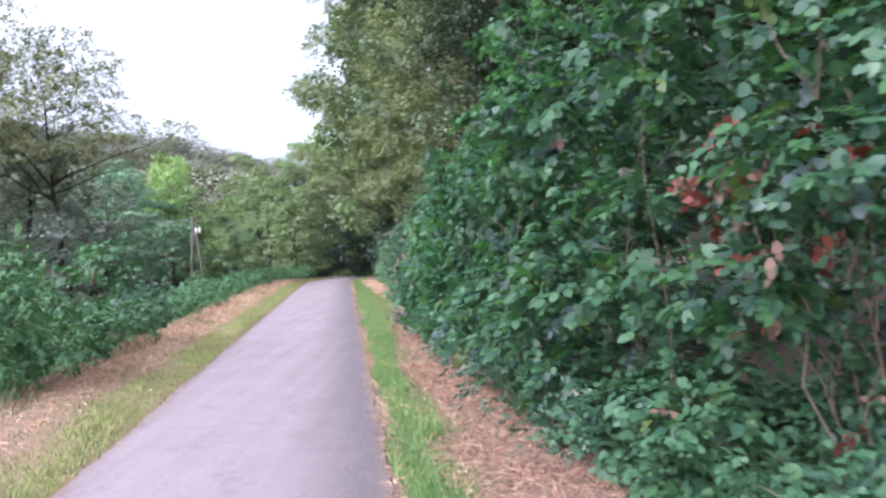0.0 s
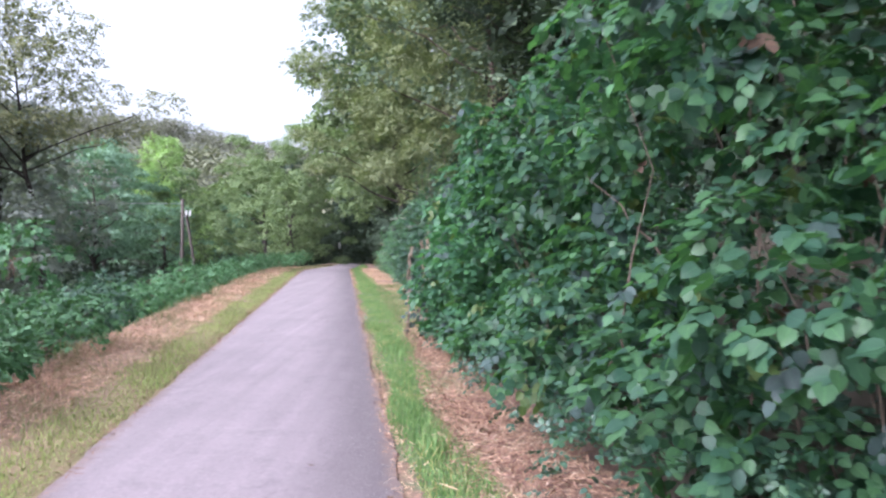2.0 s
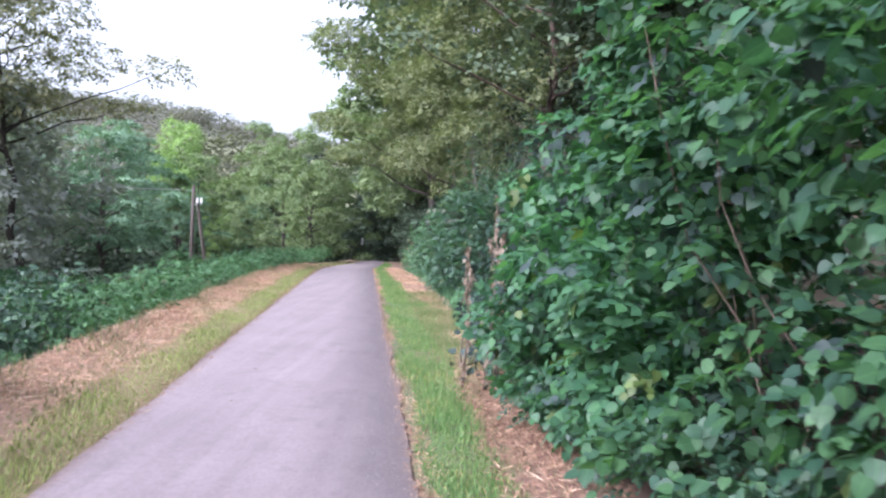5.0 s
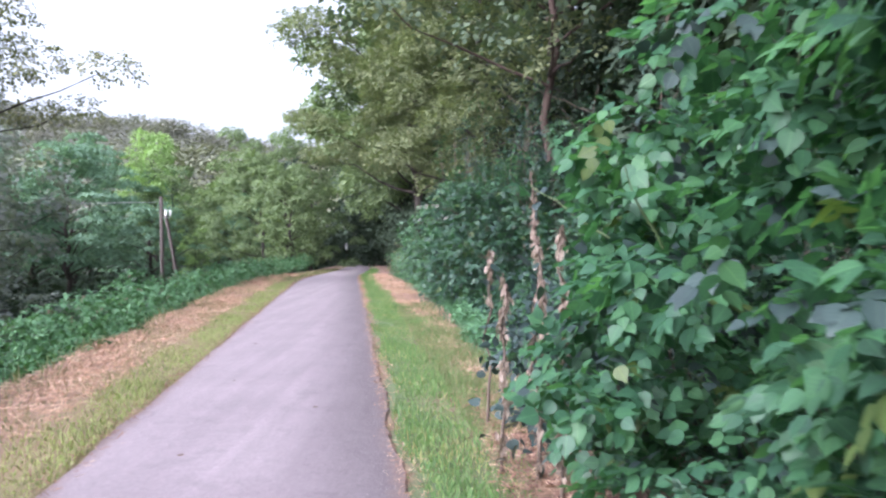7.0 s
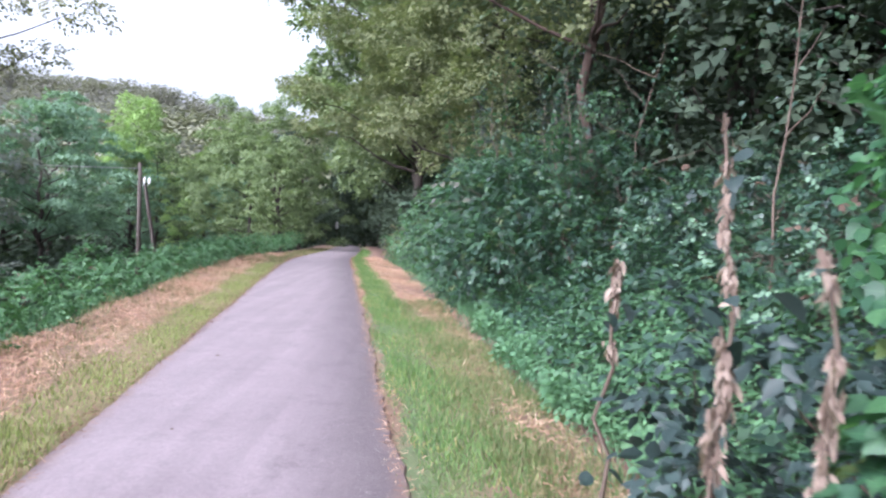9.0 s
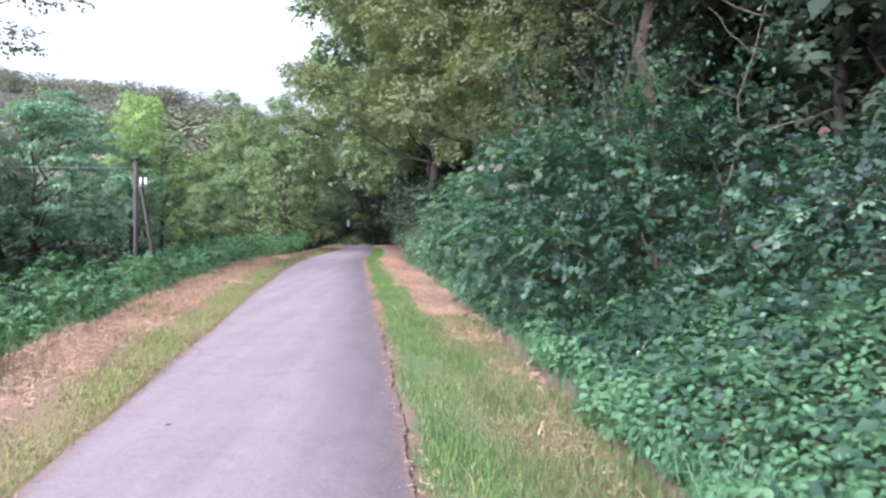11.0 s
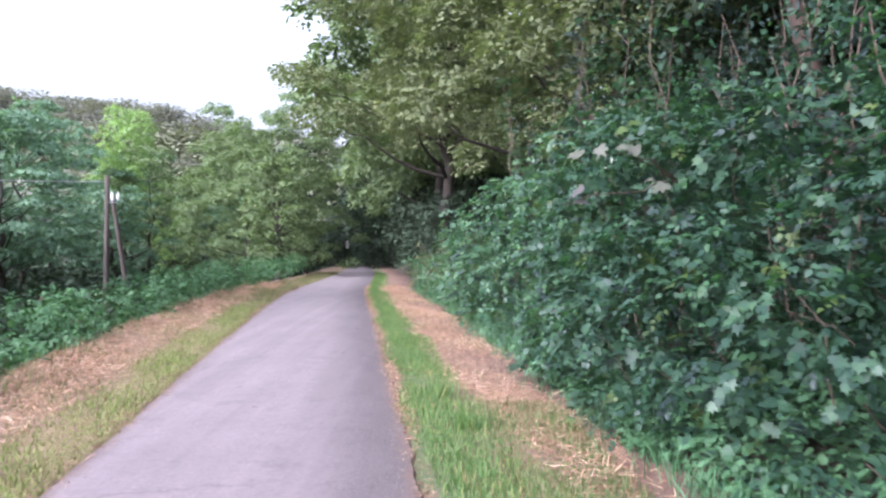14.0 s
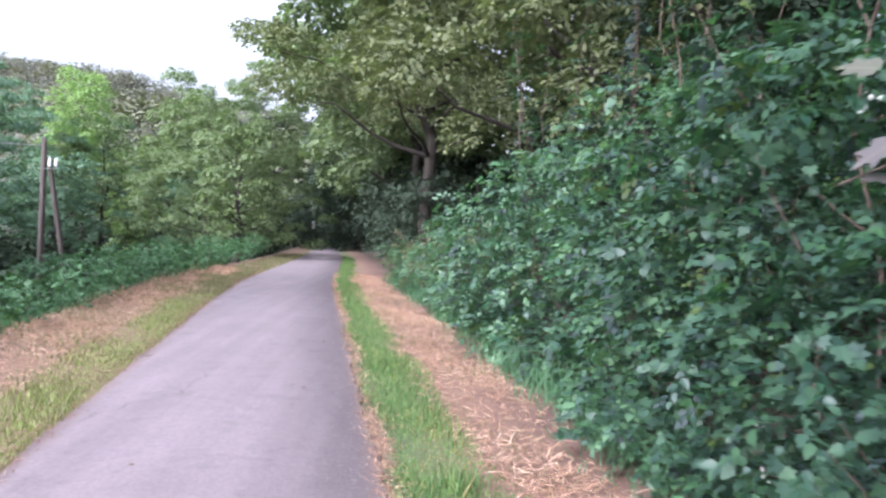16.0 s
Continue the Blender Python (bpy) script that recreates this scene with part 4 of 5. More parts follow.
bush("bramble_thicket", bank_lobes, 130, 0.066, IVY, "dark bramble thicket climbing the shaded bank", 32, (HEX_V, HEX_F), stems=30, accents=((0.012, DEAD, "withered_leaves"), (0.12, BLUEGREEN, "grey_green_leaves"), (0.14, BLUELEAF, "blue_grey_leaves")), sprigs=10, aspect=1.2)
rng = np.random.default_rng(33)
scrub_face = lambda y: np.interp(y, [21.5, 22.6, 23.5, 25, 26.5, 28], [2.2, 1.7, 1.25, 1.2, 1.3, 1.6])
scrub = lobes_along(21.8, 27.4, scrub_face, lambda y: 4.4, lambda y: np.interp(y, [21.8, 22.8, 24, 27.4], [0.9, 1.7, 2.35, 2.7]), rng, 160, (0.28, 0.55), 0.04)
bush("maple_scrub", scrub, 165, 0.064, IVY, "dark green maple and elder scrub spilling over the verge", 34, (OVAL_V, OVAL_F), stems=34, accents=((0.07, BLUELEAF, "blue_grey_leaves"), (0.035, YELLOWLEAF, "yellow_green_leaves"), (0.36, IVY, "maple_leaves", (MAPLE_V, MAPLE_F), 1.0), (0.3, HAZEL, "elder_leaves"),), sprigs=20, up=1.0, wild=0.3, aspect=1.15)
rng = np.random.default_rng(35)
haz_face = lambda y: np.interp(y, [26.5, 29, 32, 36, 40], [1.55, 1.3, 1.1, 1.2, 1.5])
haz2 = lobes_along(26.6, 34.4, haz_face, lambda y: 4.2, lambda y: np.interp(y, [26.6, 29, 31.7, 33.6, 34.4], [2.8, 2.8, 2.3, 1.9, 1.5]), rng, 150, (0.3, 0.58), 0.12)
bush("hazel_bush", haz2, 125, 0.074, PALEHAZEL, "round leaved hazel bush at the foot of the wooded bank", 36, (OVAL_V, OVAL_F), stems=34, accents=((0.16, BLUELEAF, "blue_grey_leaves"), (0.035, YELLOWLEAF, "yellow_green_leaves"), (0.14, BROAD, "fresh_leaves"),), sprigs=16, up=1.0, wild=0.3, aspect=1.25)
rng = np.random.default_rng(37)
weeds = lobes_along(34.0, 45.0, lambda y: np.interp(y, [34, 38, 45], [1.35, 1.3, 1.2]), lambda y: 4.0, lambda y: np.interp(y, [34, 38, 42, 45], [1.5, 1.3, 1.1, 0.8]), rng, 70, (0.3, 0.5), 0.05)
bush("tall_weed_bank", weeds, 80, 0.1, NETTLE, "tall pale green weeds and grasses on the bank", 38, (SIMPLE_V, SIMPLE_F), stems=60, accents=((0.25, DRYGRASS, "dry_stalk_mass"), (0.05, DEAD, "brown_seed_heads")), sprigs=20, up=0.2, aspect=0.5)
# The shade in this thicket is painted: a darkened leaf colour.
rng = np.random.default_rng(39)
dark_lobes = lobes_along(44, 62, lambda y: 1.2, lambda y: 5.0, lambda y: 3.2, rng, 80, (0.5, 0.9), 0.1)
bush("shade_toned_thicket", dark_lobes, 30, 0.16, SHADETONE, "thicket under the overhanging trees, toned dark for shade", 40, (SIMPLE_V, SIMPLE_F), stems=20)

# pale bleached maple leaves on a drooping twig
rng = np.random.default_rng(41)
tw = empty("pale_maple_twig", (-1.5, 24.1, 1.9), "drooping maple twig with bleached pale leaves", "twig")
pts = 1.1 * np.array([(0.0, 0.02, 0.2), (-0.12, -0.08, 0.1), (0.1, -0.12, 0.08), (-0.2, -0.02, 0.06), (-0.02, -0.12, 0.1), (0.14, -0.1, -0.08), (0.24, -0.14, -0.1), (-0.2, -0.1, -0.12), (-0.24, -0.06, -0.2), (0.06, 0.02, 0.24)])
for k, q in enumerate(pts):
    ln = leaves("leaf", (MAPLE_V, MAPLE_F), q[None], np.array([(-0.5, -0.7, 0.4)]), 0.1, (GREYED if k in (7, 8) else YELLOWLEAF if k in (0, 9) else PALE), rng, 0.5, 0.5, 0.3)
    child("leaf", ln, tw)
child("stem", tubes("stem", [tube(wavy((0.5, 0.45, -0.05), q, rng, 6, 0.05), np.linspace(0.007, 0.003, 6), 5) for q in pts[::2]], TWIG), tw)

# single leaves standing out on the hedge that is passed nearest
rng = np.random.default_rng(43)
shapes = []
for k in range(4):
    shapes.append(leaves("leaf", (FINE_V, FINE_F), np.zeros((1, 3)), np.array([(-1.0, -0.2, 0.2)]), 0.072 + 0.007 * k, HAZEL if k < 3 else BROAD, rng, 0.7, 0.4, 0.3))
front = hp[(hu[:, 0] < -0.35)]
for k in range(240):
    ob = child("leaf", shapes[k % 4], hazel)
    q = front[rng.integers(len(front))]
    ob.location = (q[0] - 0.05, q[1], q[2])
    ob.rotation_euler = (rng.uniform(-0.6, 0.6), rng.uniform(-0.5, 0.5), rng.uniform(-0.9, 0.9))

# ---- dead stalks wound with dry leaves ----
def dead_stalk(y, d, top, seed, lean, first=0.1):
    r = np.random.default_rng(seed)
    g = float(ground_z(y, d))
    ob = empty("dead_stalk", (float(edge_x(y)) + d, y, g), "dry stalk wrapped in curled brown leaves", "plant", "dead stalks by the hedge")
    line = wavy((0, 0, -0.05), (lean, 0.02, top - g), r, 9, 0.03)
    child("stem", tubes("stem", [tube(line, np.linspace(0.013, 0.006, 9), 6)], TWIG), ob)
    n = int(430 * (1 - first))
    t = first + (1 - first) * r.random(n)
    t = t[np.sin(t * 17 + seed) > -0.8]
    n = len(t)
    p = np.stack([np.interp(t, np.linspace(0, 1, 9), line[:, k]) for k in range(3)], -1) + r.normal(0, 0.009, (n, 3))
    u = unit(r.normal(size=(n, 3)) * np.array((1, 1, 0.2)))
    ay = unit(np.array((0, 0, -1.0)) + 0.35 * u + r.normal(0, 0.3, (n, 3)))
    az = unit(u - ay * np.sum(u * ay, -1, keepdims=True))
    ax = np.cross(ay, az)
    s = r.uniform(0.03, 0.07, n)
    child("dry_leaves", scatter("dry_leaves", (BROAD_V, BROAD_F), p, ax, ay, az, s * 0.42, s, s * 1.5, DRYLEAF), ob, "curled dead leaves", "stuff")
    n = 12
    t = r.random(n)
    p = np.stack([np.interp(t, np.linspace(0, 1, 9), line[:, k]) for k in range(3)], -1) + r.normal(0, 0.06, (n, 3))
    child("green_leaves", leaves("green_leaves", (BROAD_V, BROAD_F), p, unit(r.normal(size=(n, 3)) + np.array((-0.4, -0.4, 0.3))), 0.085, BLUELEAF, r), ob, "blue green leaves", "stuff")
    return ob


dead_stalk(14.54, 0.62, 1.25, 201, 0.04)
dead_stalk(15.26, 0.99, 1.93, 202, 0.0)
dead_stalk(14.36, 0.79, 1.42, 203, 0.02)
dead_stalk(14.02, 0.84, 1.5, 204, 0.02)
dead_stalk(15.75, 0.74, 1.38, 205, 0.03, 0.7)
rng = np.random.default_rng(45)
sp_lobes = [(float(edge_x(y)) + d, y, z, 0.2, 0.24, 0.2) for y, d, z in zip(rng.uniform(14.2, 15.9, 56), rng.uniform(0.8, 2.2, 56), 0.15 + 1.15 * rng.random(56) ** 1.5)]
bush("spindly_weed", sp_lobes, 90, 0.085, BLUELEAF, "spindly blue green weed with pale branching twigs", 46, (OVAL_V, OVAL_F), stems=26, category="plant")

# bare saplings on the bank
for k, (y, d, h, lx) in enumerate([(24.6, 2.6, 3.0, 0.5), (25.2, 3.0, 3.4, 0.2), (25.8, 2.4, 3.2, -0.3), (23.4, 3.4, 3.2, 0.6), (26.6, 3.6, 3.8, 0.1), (19.0, 3.2, 3.6, 0.3), (29.0, 3.2, 4.4, -0.3)]):
    r = np.random.default_rng(300 + k)
    ob = empty("bare_sapling", world_at(y, d), "thin leaning sapling with few leaves on the bank", "sapling", "saplings on the bank")
    line = wavy((0, 0, -0.1), (lx, 0.2, h), r, 8, 0.03)
    parts = [tube(line, np.linspace(0.014, 0.004, 8), 6)]
    for j in range(4):
        a = line[3 + j]
        parts.append(tube(wavy(a, a + np.array((r.normal(0, 0.5), r.normal(0, 0.4), r.uniform(0.1, 0.6))), r, 5, 0.05), np.linspace(0.01, 0.003, 5), 5))
    child("stem", tubes("stem", parts, TWIG), ob)
    n = 230
    t = r.uniform(0.5, 1, n)
    p = np.stack([np.interp(t, np.linspace(0, 1, 8), line[:, q]) for q in range(3)], -1) + r.normal(0, 0.26, (n, 3))
    child("leaves", leaves("leaves", (OVAL_V, OVAL_F), p, unit(r.normal(size=(n, 3))), 0.075, IVY if k % 2 else HAZEL, r), ob, kind="stuff")

# young ash with feathered blue green leaves standing above the scrub
for k, (y, d, h, c) in enumerate([(27.3, 3.6, 3.2, 1.2), (28.6, 2.9, 3.4, 1.6), (30.8, 3.0, 3.8, 2.0), (33.8, 2.9, 4.6, 2.4), (25.4, 3.4, 2.6, 1.0), (23.6, 3.0, 2.3, 0.8)]):
    r = np.random.default_rng(340 + k)
    ob = empty("ash_sapling", world_at(y, d), "young ash sapling with feathered blue green leaves", "sapling", "ash saplings")
    parts, pos, way = [], [], []
    for j in range(5):
        line = wavy((0, 0, -0.05), (r.normal(-0.15, 0.3), r.normal(0, 0.3), h * r.uniform(0.75, 1.0)), r, 8, 0.03)
        parts.append(tube(line, np.linspace(0.016, 0.005, 8), 5))
        for f in np.linspace(0.35, 1.0, 13):
            pos.append([np.interp(f, np.linspace(0, 1, 8), line[:, q]) for q in range(3)] + r.normal(0, 0.05, 3))
            w = r.uniform(0, 6.28)
            way.append((math.cos(w) - 0.3, math.sin(w) - 0.2, 0.5))
    child("stem", tubes("stem", parts, TWIG), ob)
    child("leaves", sprays("leaves", (OVAL_V, OVAL_F), np.array(pos), unit(np.array(way)), 0.1, BLUELEAF if k % 2 == 0 else HAZEL, r, 11, 4.2, 0.9, 0.2, 0.8, 1.15), ob, "feathered leaves", "stuff")

# ---- low cover ----
def cover(name, y0, y1, d0, d1, count, high, leaf, mat, label, seed, shape=(HEX_V, HEX_F), up=1.2, category="undergrowth"):
    r = np.random.default_rng(seed)
    y, d = r.uniform(y0, y1, count), None
    d = d0(y) + (d1(y) - d0(y)) * r.random(count)
    clump = 0.55 + 0.45 * np.sin(y * 2.3 + d * 3.1) * np.sin(d * 2.7 - y * 1.1)
    p = world_at(y, d, 0.02 + high * r.random(count) ** 0.7 * clump)
    u = unit(np.stack([-np.ones(count) * 0.4, -np.ones(count) * 0.2, np.ones(count) * 0.6], -1) + r.normal(0, 0.4, (count, 3)))
    ob = new(name, leaves(name, shape, p, u, leaf, mat, r, 0.4, up, 0.5))
    return tagged(ob, label, category, kind="stuff")


cover("nettle_cover", 15.4, 25.5, lambda y: np.interp(y, [15, 21, 24], [1.25, 1.35, 1.6]) + 0.12 * np.sin(y * 3), lambda y: 3.6 + 0 * y, 36000, 0.4, 0.06, NETTLE, "low nettles and ivy covering the foot of the bank", 51)
cover("bank_cover", 14.5, 46, lambda y: 1.6 + 0 * y, lambda y: 7.5 + 0 * y, 34000, 0.6, 0.11, IVY, "dark ivy and brambles covering the shaded bank", 52, (SIMPLE_V, SIMPLE_F))
# Leaf fill added as a dark backdrop; its gloom is in the leaf colour.
cover("wood_thicket", -6, 60, lambda y: np.interp(y, [14, 18, 30, 34], [6.5, 8.5, 8.5, 6.5]), lambda y: 17 + 0 * y, 26000, 6.5, 0.55, SHADETONE, "added leaf fill standing for the dark depth of the wood", 58, (SIMPLE_V, SIMPLE_F))
cover("bank_cover", -6, 15, lambda y: 1.9 + 0 * y, lambda y: 7.0 + 0 * y, 7000, 0.5, 0.13, IVY, "dark ivy covering the ground under the wood", 53)
cover("seedling_cover", 25, 42, lambda y: 1.58 + 0.1 * np.sin(y * 2) + 0.0 * y, lambda y: 2.1 + 0 * y, 5200, 0.3, 0.07, NETTLE, "small fresh weeds at the foot of the bushes", 54)
cover("herb_cover", 2.0, 7.0, lambda y: np.interp(y, [2, 4.5, 7], [1.35, 1.4, 1.5]), lambda y: 3.0 + 0 * y, 6500, 0.3, 0.065, HERB, "fresh green herbs on the ground before the withered bush", 56, (BROAD_V, BROAD_F))
cover("valley_cover", -4, 46, lambda y: -14 + 0 * y, lambda y: -5.0 + 0 * y, 22000, 0.9, 0.17, BRAMBLE, "rank weeds and brambles on the slope into the valley", 55, (SIMPLE_V, SIMPLE_F))

# Leaf fill over the pale slope; shade under the trees is in its colour.
cover("valley_thicket", 10, 100, lambda y: -34 + 0 * y, lambda y: -9.5 + 0 * y, 26000, 2.6, 0.36, SHADETONE, "leaf fill under the valley trees, toned dark for shade", 57, (SIMPLE_V, SIMPLE_F))

# More dark-toned leaves, added to stand for the shade behind the crowns.
cover("valley_thicket", 42, 105, lambda y: -42 + 0 * y, lambda y: -19 + 0 * y, 18000, 3.6, 0.55, SHADETONE, "added leaf fill standing for the dark depth of the valley wood", 59, (SIMPLE_V, SIMPLE_F))

# ---- low bramble hedge on the valley side ----
rng = np.random.default_rng(61)
hl = []
for k in range(210):
    y = 15 + 42 * (k + rng.random()) / 210
    d = -3.85 - 2.0 * rng.random() ** 1.3 + 0.35 * np.interp(y, [15, 30, 45, 57], [-0.3, 0, 0.8, 1.5])
    s = rng.uniform(0.3, 0.46)
    top = np.interp(y, [15, 22, 30, 40, 53, 57], [0.5, 0.6, 0.62, 0.54, 0.4, 0.3]) + 0.08 * math.sin(y * 1.3)
    hl.append((float(edge_x(y)) + d, y, min(-0.2 + (top - s * 0.6 + 0.2) * rng.random() ** 0.6, top - s * 0.6), s * 1.1, s * 1.3, s * 0.8))
bush("bramble_hedge", hl, 110, 0.062, BRAMBLE, "low bramble and nettle hedge above the valley slope", 62, (HEX_V, HEX_F), stems=60, accents=((0.42, NETTLE, "nettle_leaves"), (0.012, DEAD, "withered_leaves")), category="hedge", up=0.7, aspect=1.15)
rng = np.random.default_rng(63)
sl = []
for k in range(64):
    y = rng.uniform(7.0, 13.6)
    d = -3.55 - 2.6 * rng.random()
    s = rng.uniform(0.35, 0.55)
    top = np.interp(y, [7, 9, 12.5, 13.8], [1.5, 1.8, 1.7, 1.2])
    sl.append((float(edge_x(y)) + d, y, rng.uniform(-0.1, top - s * 0.8), s, s * 1.1, s * 0.85))
bush("dogwood_shrub", sl, 120, 0.076, BRAMBLE, "leafy roadside shrub with blackish gaps", 64, (HEX_V, HEX_F), stems=30, accents=((0.3, NETTLE, "fresh_leaves"), (0.01, DEAD, "withered_leaves")), sprigs=14, aspect=1.2)
rng = np.random.default_rng(65)
s2 = [(float(edge_x(y)) + d, y, z, 0.42, 0.46, 0.38) for y, d, z in zip(rng.uniform(15.6, 18.4, 18), rng.uniform(-5.4, -4.3, 18), rng.uniform(-0.1, 0.55, 18))]
bush("ivy_mound", s2, 130, 0.064, IVY, "rounded mound of ivy leaved shrub beside the verge", 66, (BROAD_V, BROAD_F), stems=10)

# ---- grass, straw and litter ----
def blades(name, count, y0, y1, d_of_y, high, wide, mat, label, seed, category="grass", keep=None):
    r = np.random.default_rng(seed)
    y = r.uniform(y0, y1, count)
    d = d_of_y(y, r)
    if keep is not None:
        ok = keep(y, d, r)
        y, d = y[ok], d[ok]
    m = len(y)
    p = world_at(y, d, 0.0)
    az = unit(np.stack([r.normal(0, 0.35, m), r.normal(0, 0.35, m), np.ones(m)], -1))
    ay = unit(np.cross(az, unit(r.normal(size=(m, 3)))))
    ax = np.cross(ay, az)
    h = high * r.uniform(0.35, 1.2, m) * (0.6 + 0.4 * np.sin(y * 2.1 + d * 4) * np.sin(y * 0.9 - d * 2))
    return tagged(new(name, scatter(name, (BLADE_V, BLADE_F), p, ax, ay, az, wide, h * 0.8, h, mat)), label, category, kind="stuff")


def flat_bits(name, count, y0, y1, d_of_y, length, wide, mat, label, seed, category="straw", lift=0.03):
    r = np.random.default_rng(seed)
    y = r.uniform(y0, y1, count)
    d = d_of_y(y, r)
    thin = 0.75 + 0.5 * np.sin(y * 1.1 + d * 2) * np.sin(y * 0.37 + 1)
    ok = r.random(len(y)) < thin * np.where(d > 0, np.interp(y, [13, 15, 16, 23.4, 26], [1, 0.5, 0.2, 0.25, 1]), np.interp(y, [5, 12], [0.35, 1]))
    y, d = y[ok], d[ok]
    m = len(y)
    p = world_at(y, d, 0.012 + lift * r.random(m))
    ay = unit(np.stack([r.normal(0, 1, m), r.normal(0, 1, m), r.normal(0, 0.22, m)], -1))
    az = unit(np.stack([r.normal(0, 0.4, m), r.normal(0, 0.4, m), np.ones(m)], -1))
    ax = unit(np.cross(ay, az))
    az = np.cross(ax, ay)
    s = length * r.uniform(0.4, 1.3, m)
    return tagged(new(name, scatter(name, (STRAW_V, STRAW_F), p, ax, ay, az, wide * r.uniform(0.6, 1.4, m), s, s, mat)), label, category, kind="stuff")


green_w = lambda y: np.interp(y, [0, 8, 14, 18, 24, 28, 36, 45], [0.42, 0.42, 0.6, 0.95, 1.0, 0.62, 0.5, 0.45])
right_green = lambda y, r: 0.07 + 0.05 * np.sin(y * 1.9) + (green_w(y) + 0.12 * np.sin(y * 1.3 + 1) * np.sin(y * 0.5)) * r.beta(1.2, 1.5, len(y))
blades("verge_grass", 58000, 1.5, 34, right_green, 0.095, 0.0065, GRASS, "fresh green mown grass along the path's edge", 71)
blades("verge_grass", 14000, 34, 66, right_green, 0.12, 0.014, GRASS, "fresh green mown grass along the path's edge", 72)
blades("half_dry_grass", 13000, 1.5, 40, lambda y, r: -0.02 + 1.35 * r.random(len(y)), 0.08, 0.006, DRYGRASS, "half dry mown grass on the verge", 73)
left_green = lambda y, r: -WIDTH - 0.02 - 0.66 * r.beta(1.2, 1.5, len(y))
blades("verge_grass", 30000, 2.5, 36, left_green, 0.075, 0.0065, YGRASS, "yellowish mown grass along the path's far edge", 74)
blades("half_dry_grass", 28000, 2.5, 42, lambda y, r: -WIDTH - 1.5 * r.random(len(y)), 0.1, 0.008, DRYGRASS, "half dry grass on the far verge", 75)
blades("half_dry_grass", 9000, 36, 66, lambda y, r: -WIDTH - 1.2 * r.random(len(y)), 0.13, 0.018, DRYGRASS, "half dry grass on the far verge", 76)
blades("half_dry_grass", 19000, 15.5, 26.0, lambda y, r: 0.6 + 0.75 * r.random(len(y)), 0.12, 0.006, DRYGRASS, "pale half dry grass below the nettles", 86)
blades("verge_grass", 13000, 15.5, 25.5, lambda y, r: 0.6 + 0.7 * r.random(len(y)), 0.1, 0.006, GRASS, "fresh green mown grass along the path's edge", 87)
flat_bits("cut_straw", 52000, 2.5, 46, lambda y, r: -WIDTH - 0.55 - 1.15 * r.beta(1.6, 1.3, len(y)), 0.15, 0.0048, STRAW, "dry cut straw raked along the far verge", 77)
dry_right = lambda y, r: green_w(y) - 0.1 + (np.interp(y, [0, 5, 9, 14, 20, 24, 30, 45], [1.6, 1.4, 0.95, 0.7, 0.35, 0.6, 1.15, 0.95])) * r.beta(1.4, 1.4, len(y))
flat_bits("cut_straw", 34000, 15, 46, dry_right, 0.13, 0.0046, STRAW, "pale dry cut grass on the verge below the bushes", 78)
flat_bits("leaf_litter", 16000, 1.5, 17, dry_right, 0.11, 0.004, STRAW, "broken dry stalks strewn over the litter", 85, "litter")
flat_bits("leaf_litter", 26000, 1.5, 17, dry_right, 0.055, 0.009, LITTER, "reddish brown litter of dry leaves and stalks under the hedge", 79, "litter")
flat_bits("edge_straw", 9000, -4, 46, lambda y, r: r.normal(-WIDTH - 0.02, 0.06, len(y)), 0.08, 0.005, LITTER, "dark litter and soil gathered along the asphalt's far edge", 83)
flat_bits("edge_straw", 9000, 1.5, 46, lambda y, r: r.normal(0.02, 0.07, len(y)), 0.06, 0.006, LITTER, "brown litter and soil crumbs along the asphalt edge", 84, lift=0.015)
flat_bits("edge_straw", 12000, 1.5, 46, lambda y, r: r.normal(0.05, 0.05, len(y)), 0.055, 0.004, STRAW, "pale straw gathered along the asphalt edge", 80)
flat_bits("leaf_litter", 9000, 8, 46, lambda y, r: -3.55 + 0.28 * r.normal(0, 1, len(y)) + 0.15 * np.sin(y * 1.7), 0.12, 0.007, LITTER, "reddish brown dead stems in front of the bramble hedge", 88, "litter", 0.06)
blades("tall_weed_grass", 5200, 15, 44, lambda y, r: r.normal(np.interp(y, [15, 24], [1.4, 1.65]), 0.14, len(y)), 0.42, 0.009, NETTLE, "tall grass stalks at the foot of the bank", 81)
blades("tall_weed_grass", 1500, 4, 46, lambda y, r: r.normal(-3.65, 0.14, len(y)), 0.3, 0.012, DRYGRASS, "tall dry grass below the bramble hedge", 82)

# tufts of long grass
for k, (y, d) in enumerate([(6.4, 0.42), (8.2, 0.3), (22.3, 0.75), (25.2, 0.5), (26.4, 0.42)]):
    r = np.random.default_rng(400 + k)
    m = 130
    p = np.stack([r.normal(0, 0.07, m), r.normal(0, 0.09, m), np.zeros(m)], -1)
    az = unit(np.stack([r.normal(0, 0.35, m), r.normal(0, 0.35, m), np.ones(m)], -1))
    ay = unit(np.cross(az, unit(r.normal(size=(m, 3)))))
    ob = new("grass_tuft", scatter("grass_tuft", (BLADE_V, BLADE_F), p, np.cross(ay, az), ay, az, 0.008, 0.1, r.uniform(0.08, 0.2, m), GRASS))
    ob.location = world_at(y, d)
    tagged(ob, "tuft of long fresh green grass", "grass", "grass tufts", "stuff")

# ---- telegraph pole with its strut ----
base = np.array((-15.9, 49.9, 0.0))
base[2] = float(ground_z(49.9, base[0] - float(edge_x(49.9))))
pole = empty("telegraph_pole", base, "weathered wooden telegraph pole with a leaning strut", "pole")
h = 3.55 - base[2]
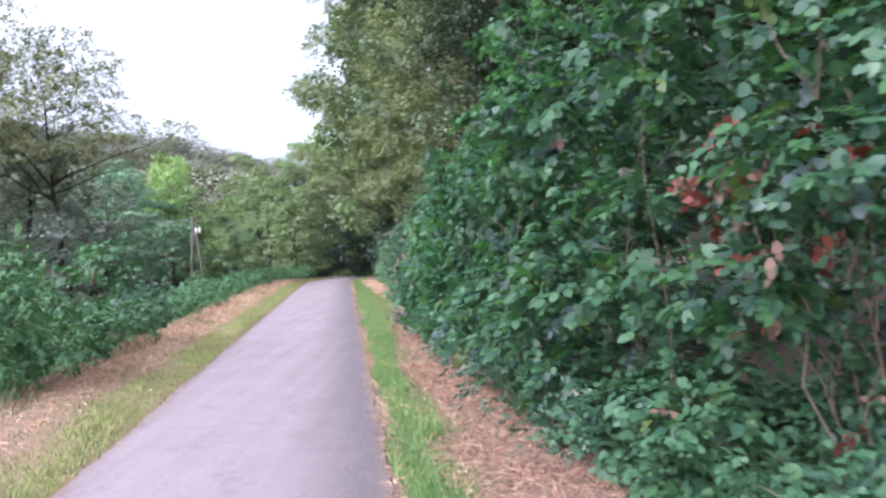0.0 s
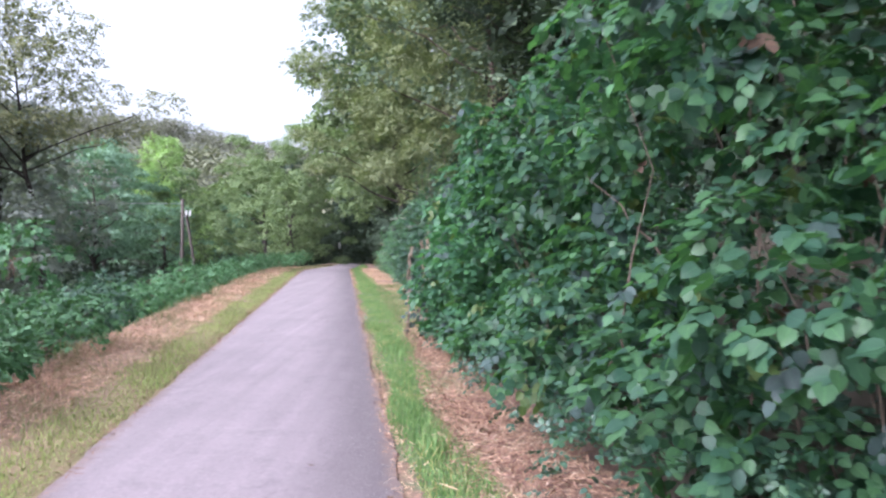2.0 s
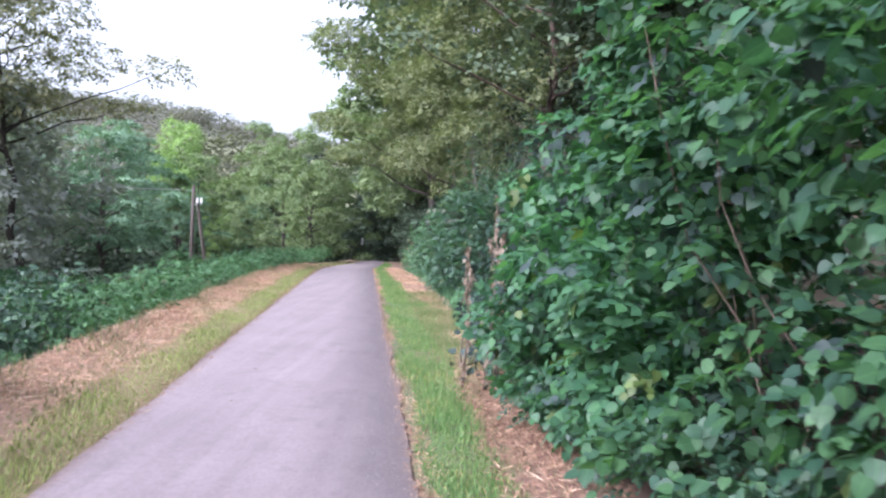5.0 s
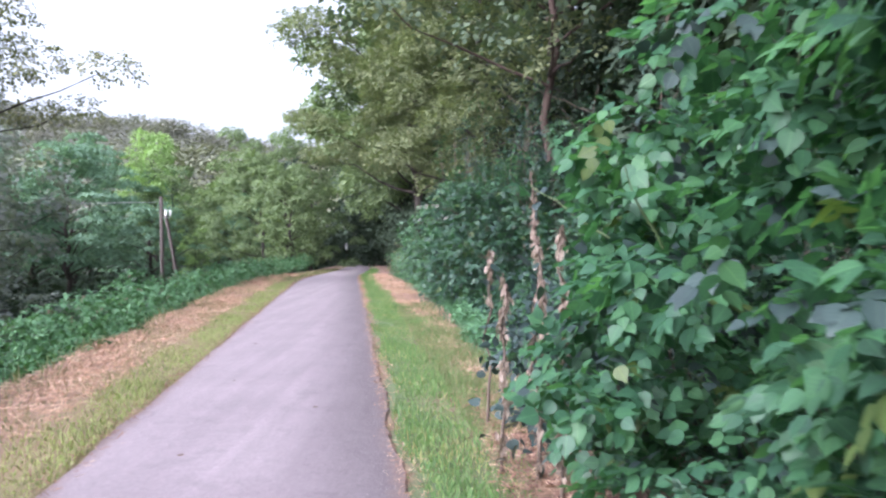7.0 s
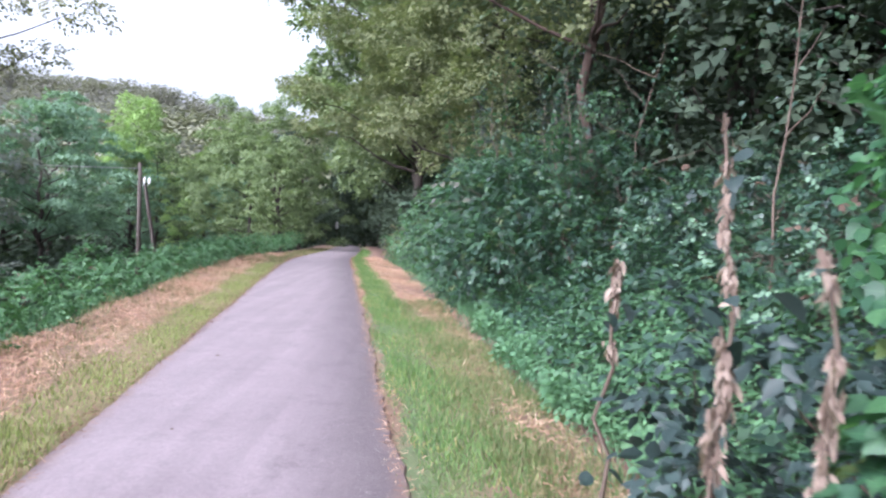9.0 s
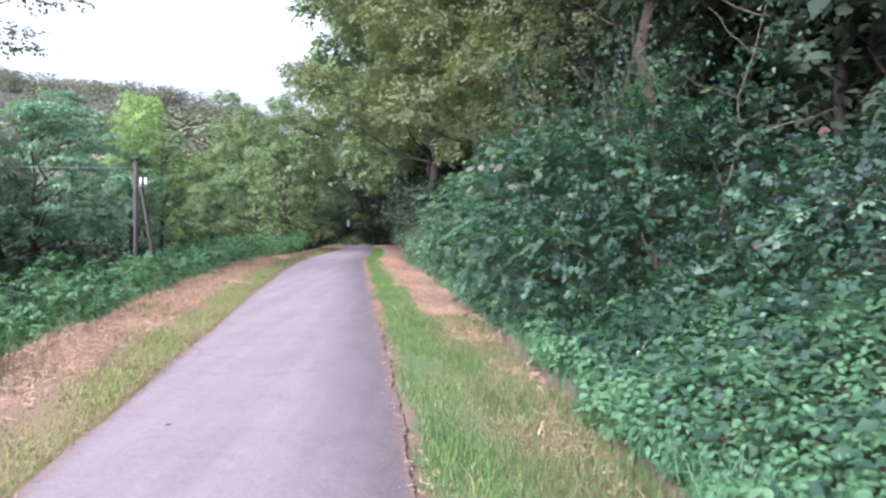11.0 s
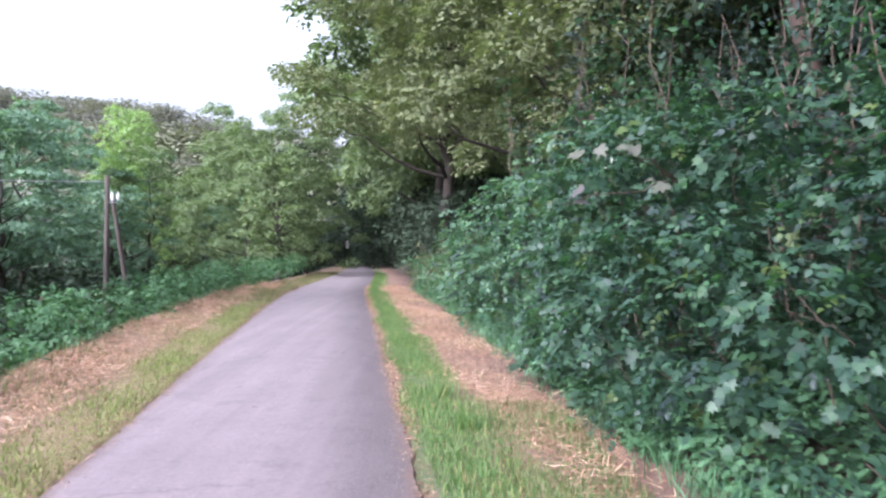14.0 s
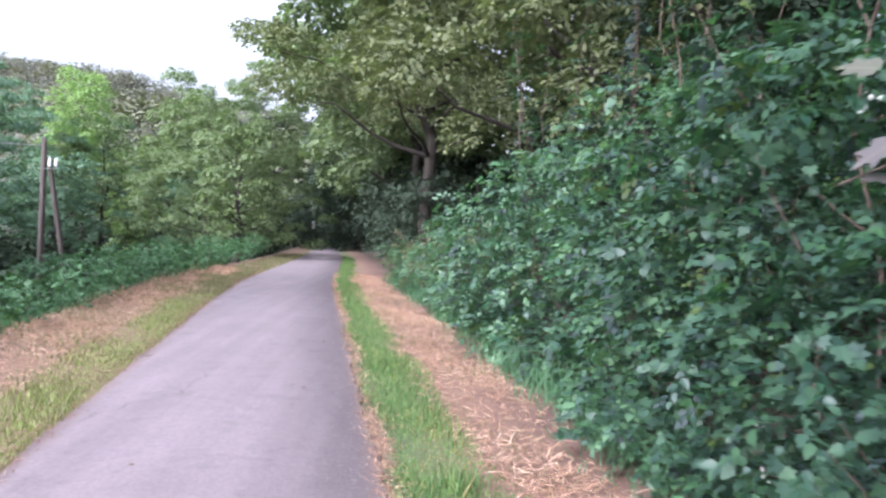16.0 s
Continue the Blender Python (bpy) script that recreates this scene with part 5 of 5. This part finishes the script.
child("post", tubes("post", [tube([(0, 0, -0.4), (0, 0, h * 0.5), (0, 0, h), (0, 0, h + 0.03)], [0.115, 0.105, 0.09, 0.02], 12)], POLEWOOD), pole)
child("strut", tubes("strut", [tube([(1.15, -0.1, -0.4), (0.7, -0.07, h * 0.45), (0.2, -0.05, h * 0.9)], [0.1, 0.092, 0.08], 10)], POLEWOOD), pole)
for dx in (0.3, 0.52):
    ins = child("insulator", tubes("insulator", [tube([(dx, -0.2, h - 0.98), (dx, -0.2, h - 0.9), (dx, -0.2, h - 0.75), (dx, -0.2, h - 0.66)], [0.03, 0.06, 0.055, 0.02], 8)], PORCELAIN), pole, "white insulator")
    child("bracket", tubes("bracket", [tube([(0.05, -0.05, h - 1.05), (dx, -0.2, h - 1.05), (dx, -0.2, h - 0.9)], [0.012, 0.012, 0.012], 5)], WIRE), pole)
for k, (end, sag) in enumerate([((-26, -22, 1.7), 0.9)]):
    a = np.array((0, 0, h - 0.25))
    e = np.array(end) + np.array((0, 0, h))
    t = np.linspace(0, 1, 24)[:, None]
    line = a + (e - a) * t - np.array((0, 0, 1)) * (sag * 4 * t * (1 - t))
    wire = new("overhead_wire", tubes("overhead_wire", [tube(line, [0.016] * 24, 5)], WIRE))
    wire.location = base
    tagged(wire, "slack grey overhead wire running to the pole", "cable")

# ---- white marker post far down the path ----
mp = empty("marker_post", (-12.3, 94.9, -0.6), "small white marker post at the path's end", "post")
child("panel", tubes("panel", [tube([(0, 0, 0.55), (0, 0, 0.56), (0, 0, 1.26), (0, 0, 1.27)], [0.01, 0.15, 0.15, 0.01], 4)], WHITEPAINT), mp)
child("stake", tubes("stake", [tube([(0, 0.06, -1.9), (0, 0.06, 0.6)], [0.04, 0.04], 6)], POLEWOOD), mp)

# ---- small things on the path ----
rng = np.random.default_rng(91)
peb = np.array([(0, 0, .5), (.5, 0, .1), (.1, .55, .12), (-.5, .1, .1), (-.05, -.5, .1), (0, 0, -.3)])
peb_f = np.array([(0, 1, 2), (0, 2, 3), (0, 3, 4), (0, 4, 1), (5, 2, 1), (5, 3, 2), (5, 4, 3), (5, 1, 4)])
m = 3200
y = rng.uniform(2, 34, m)
d = np.where(rng.random(m) < 0.7, -np.abs(rng.normal(0, 0.16, m)), rng.uniform(-WIDTH, 0, m))
p = np.stack([edge_x(y) + d, y, np.full(m, 0.012)], -1)
w = rng.uniform(0, 6.28, m)
ax = np.stack([np.cos(w), np.sin(w), 0 * w], -1)
ay = np.stack([-np.sin(w), np.cos(w), 0 * w], -1)
s = rng.uniform(0.003, 0.01, m)
tagged(new("loose_chippings", scatter("loose_chippings", (peb, peb_f), p, ax, ay, np.broadcast_to((0.0, 0, 1), (m, 3)), s, s, s * 0.7, STONE, False)), "loose pale stone chippings along the asphalt edge", "gravel", kind="stuff")
fallen = [leaves("fallen_leaf", (BROAD_V, BROAD_F), np.zeros((1, 3)), np.array([(0.0, 0, 1.0)]), 0.042, DEAD, rng, 0.1, 2.0, 0.12) for k in range(3)]
for k in range(20):
    y, d = rng.uniform(4, 32), rng.uniform(-WIDTH, -0.05)
    ob = new("fallen_leaf", fallen[k % 3])
    ob.location = (float(edge_x(y)) + d, y, 0.019)
    ob.rotation_euler = (0, 0, rng.uniform(0, 6.28))
    tagged(ob, "small dry brown leaf lying on the asphalt", "leaf", "fallen leaves")

# ---- small white blossoms in the scrub ----
for k, (y, d, z) in enumerate([(25.3, 1.5, 0.75), (25.2, 1.45, 0.55), (24.6, 1.35, 2.0), (21.6, 2.0, 0.4), (21.9, 2.2, 0.45)]):
    r = np.random.default_rng(500 + k)
    m = 8
    p = r.normal(0, 0.03, (m, 3))
    u = unit(r.normal(size=(m, 3)) + np.array((-0.6, -0.6, 0.3)))
    ob = new("white_blossom", leaves("white_blossom", (OVAL_V, OVAL_F), p, u, 0.02, PETAL, r, 0.3, 0.5, 0.5))
    ob.location = (float(edge_x(y)) + d, y, z)
    tagged(ob, "small cluster of white blossoms among the leaves", "flower", "white blossoms", "stuff")
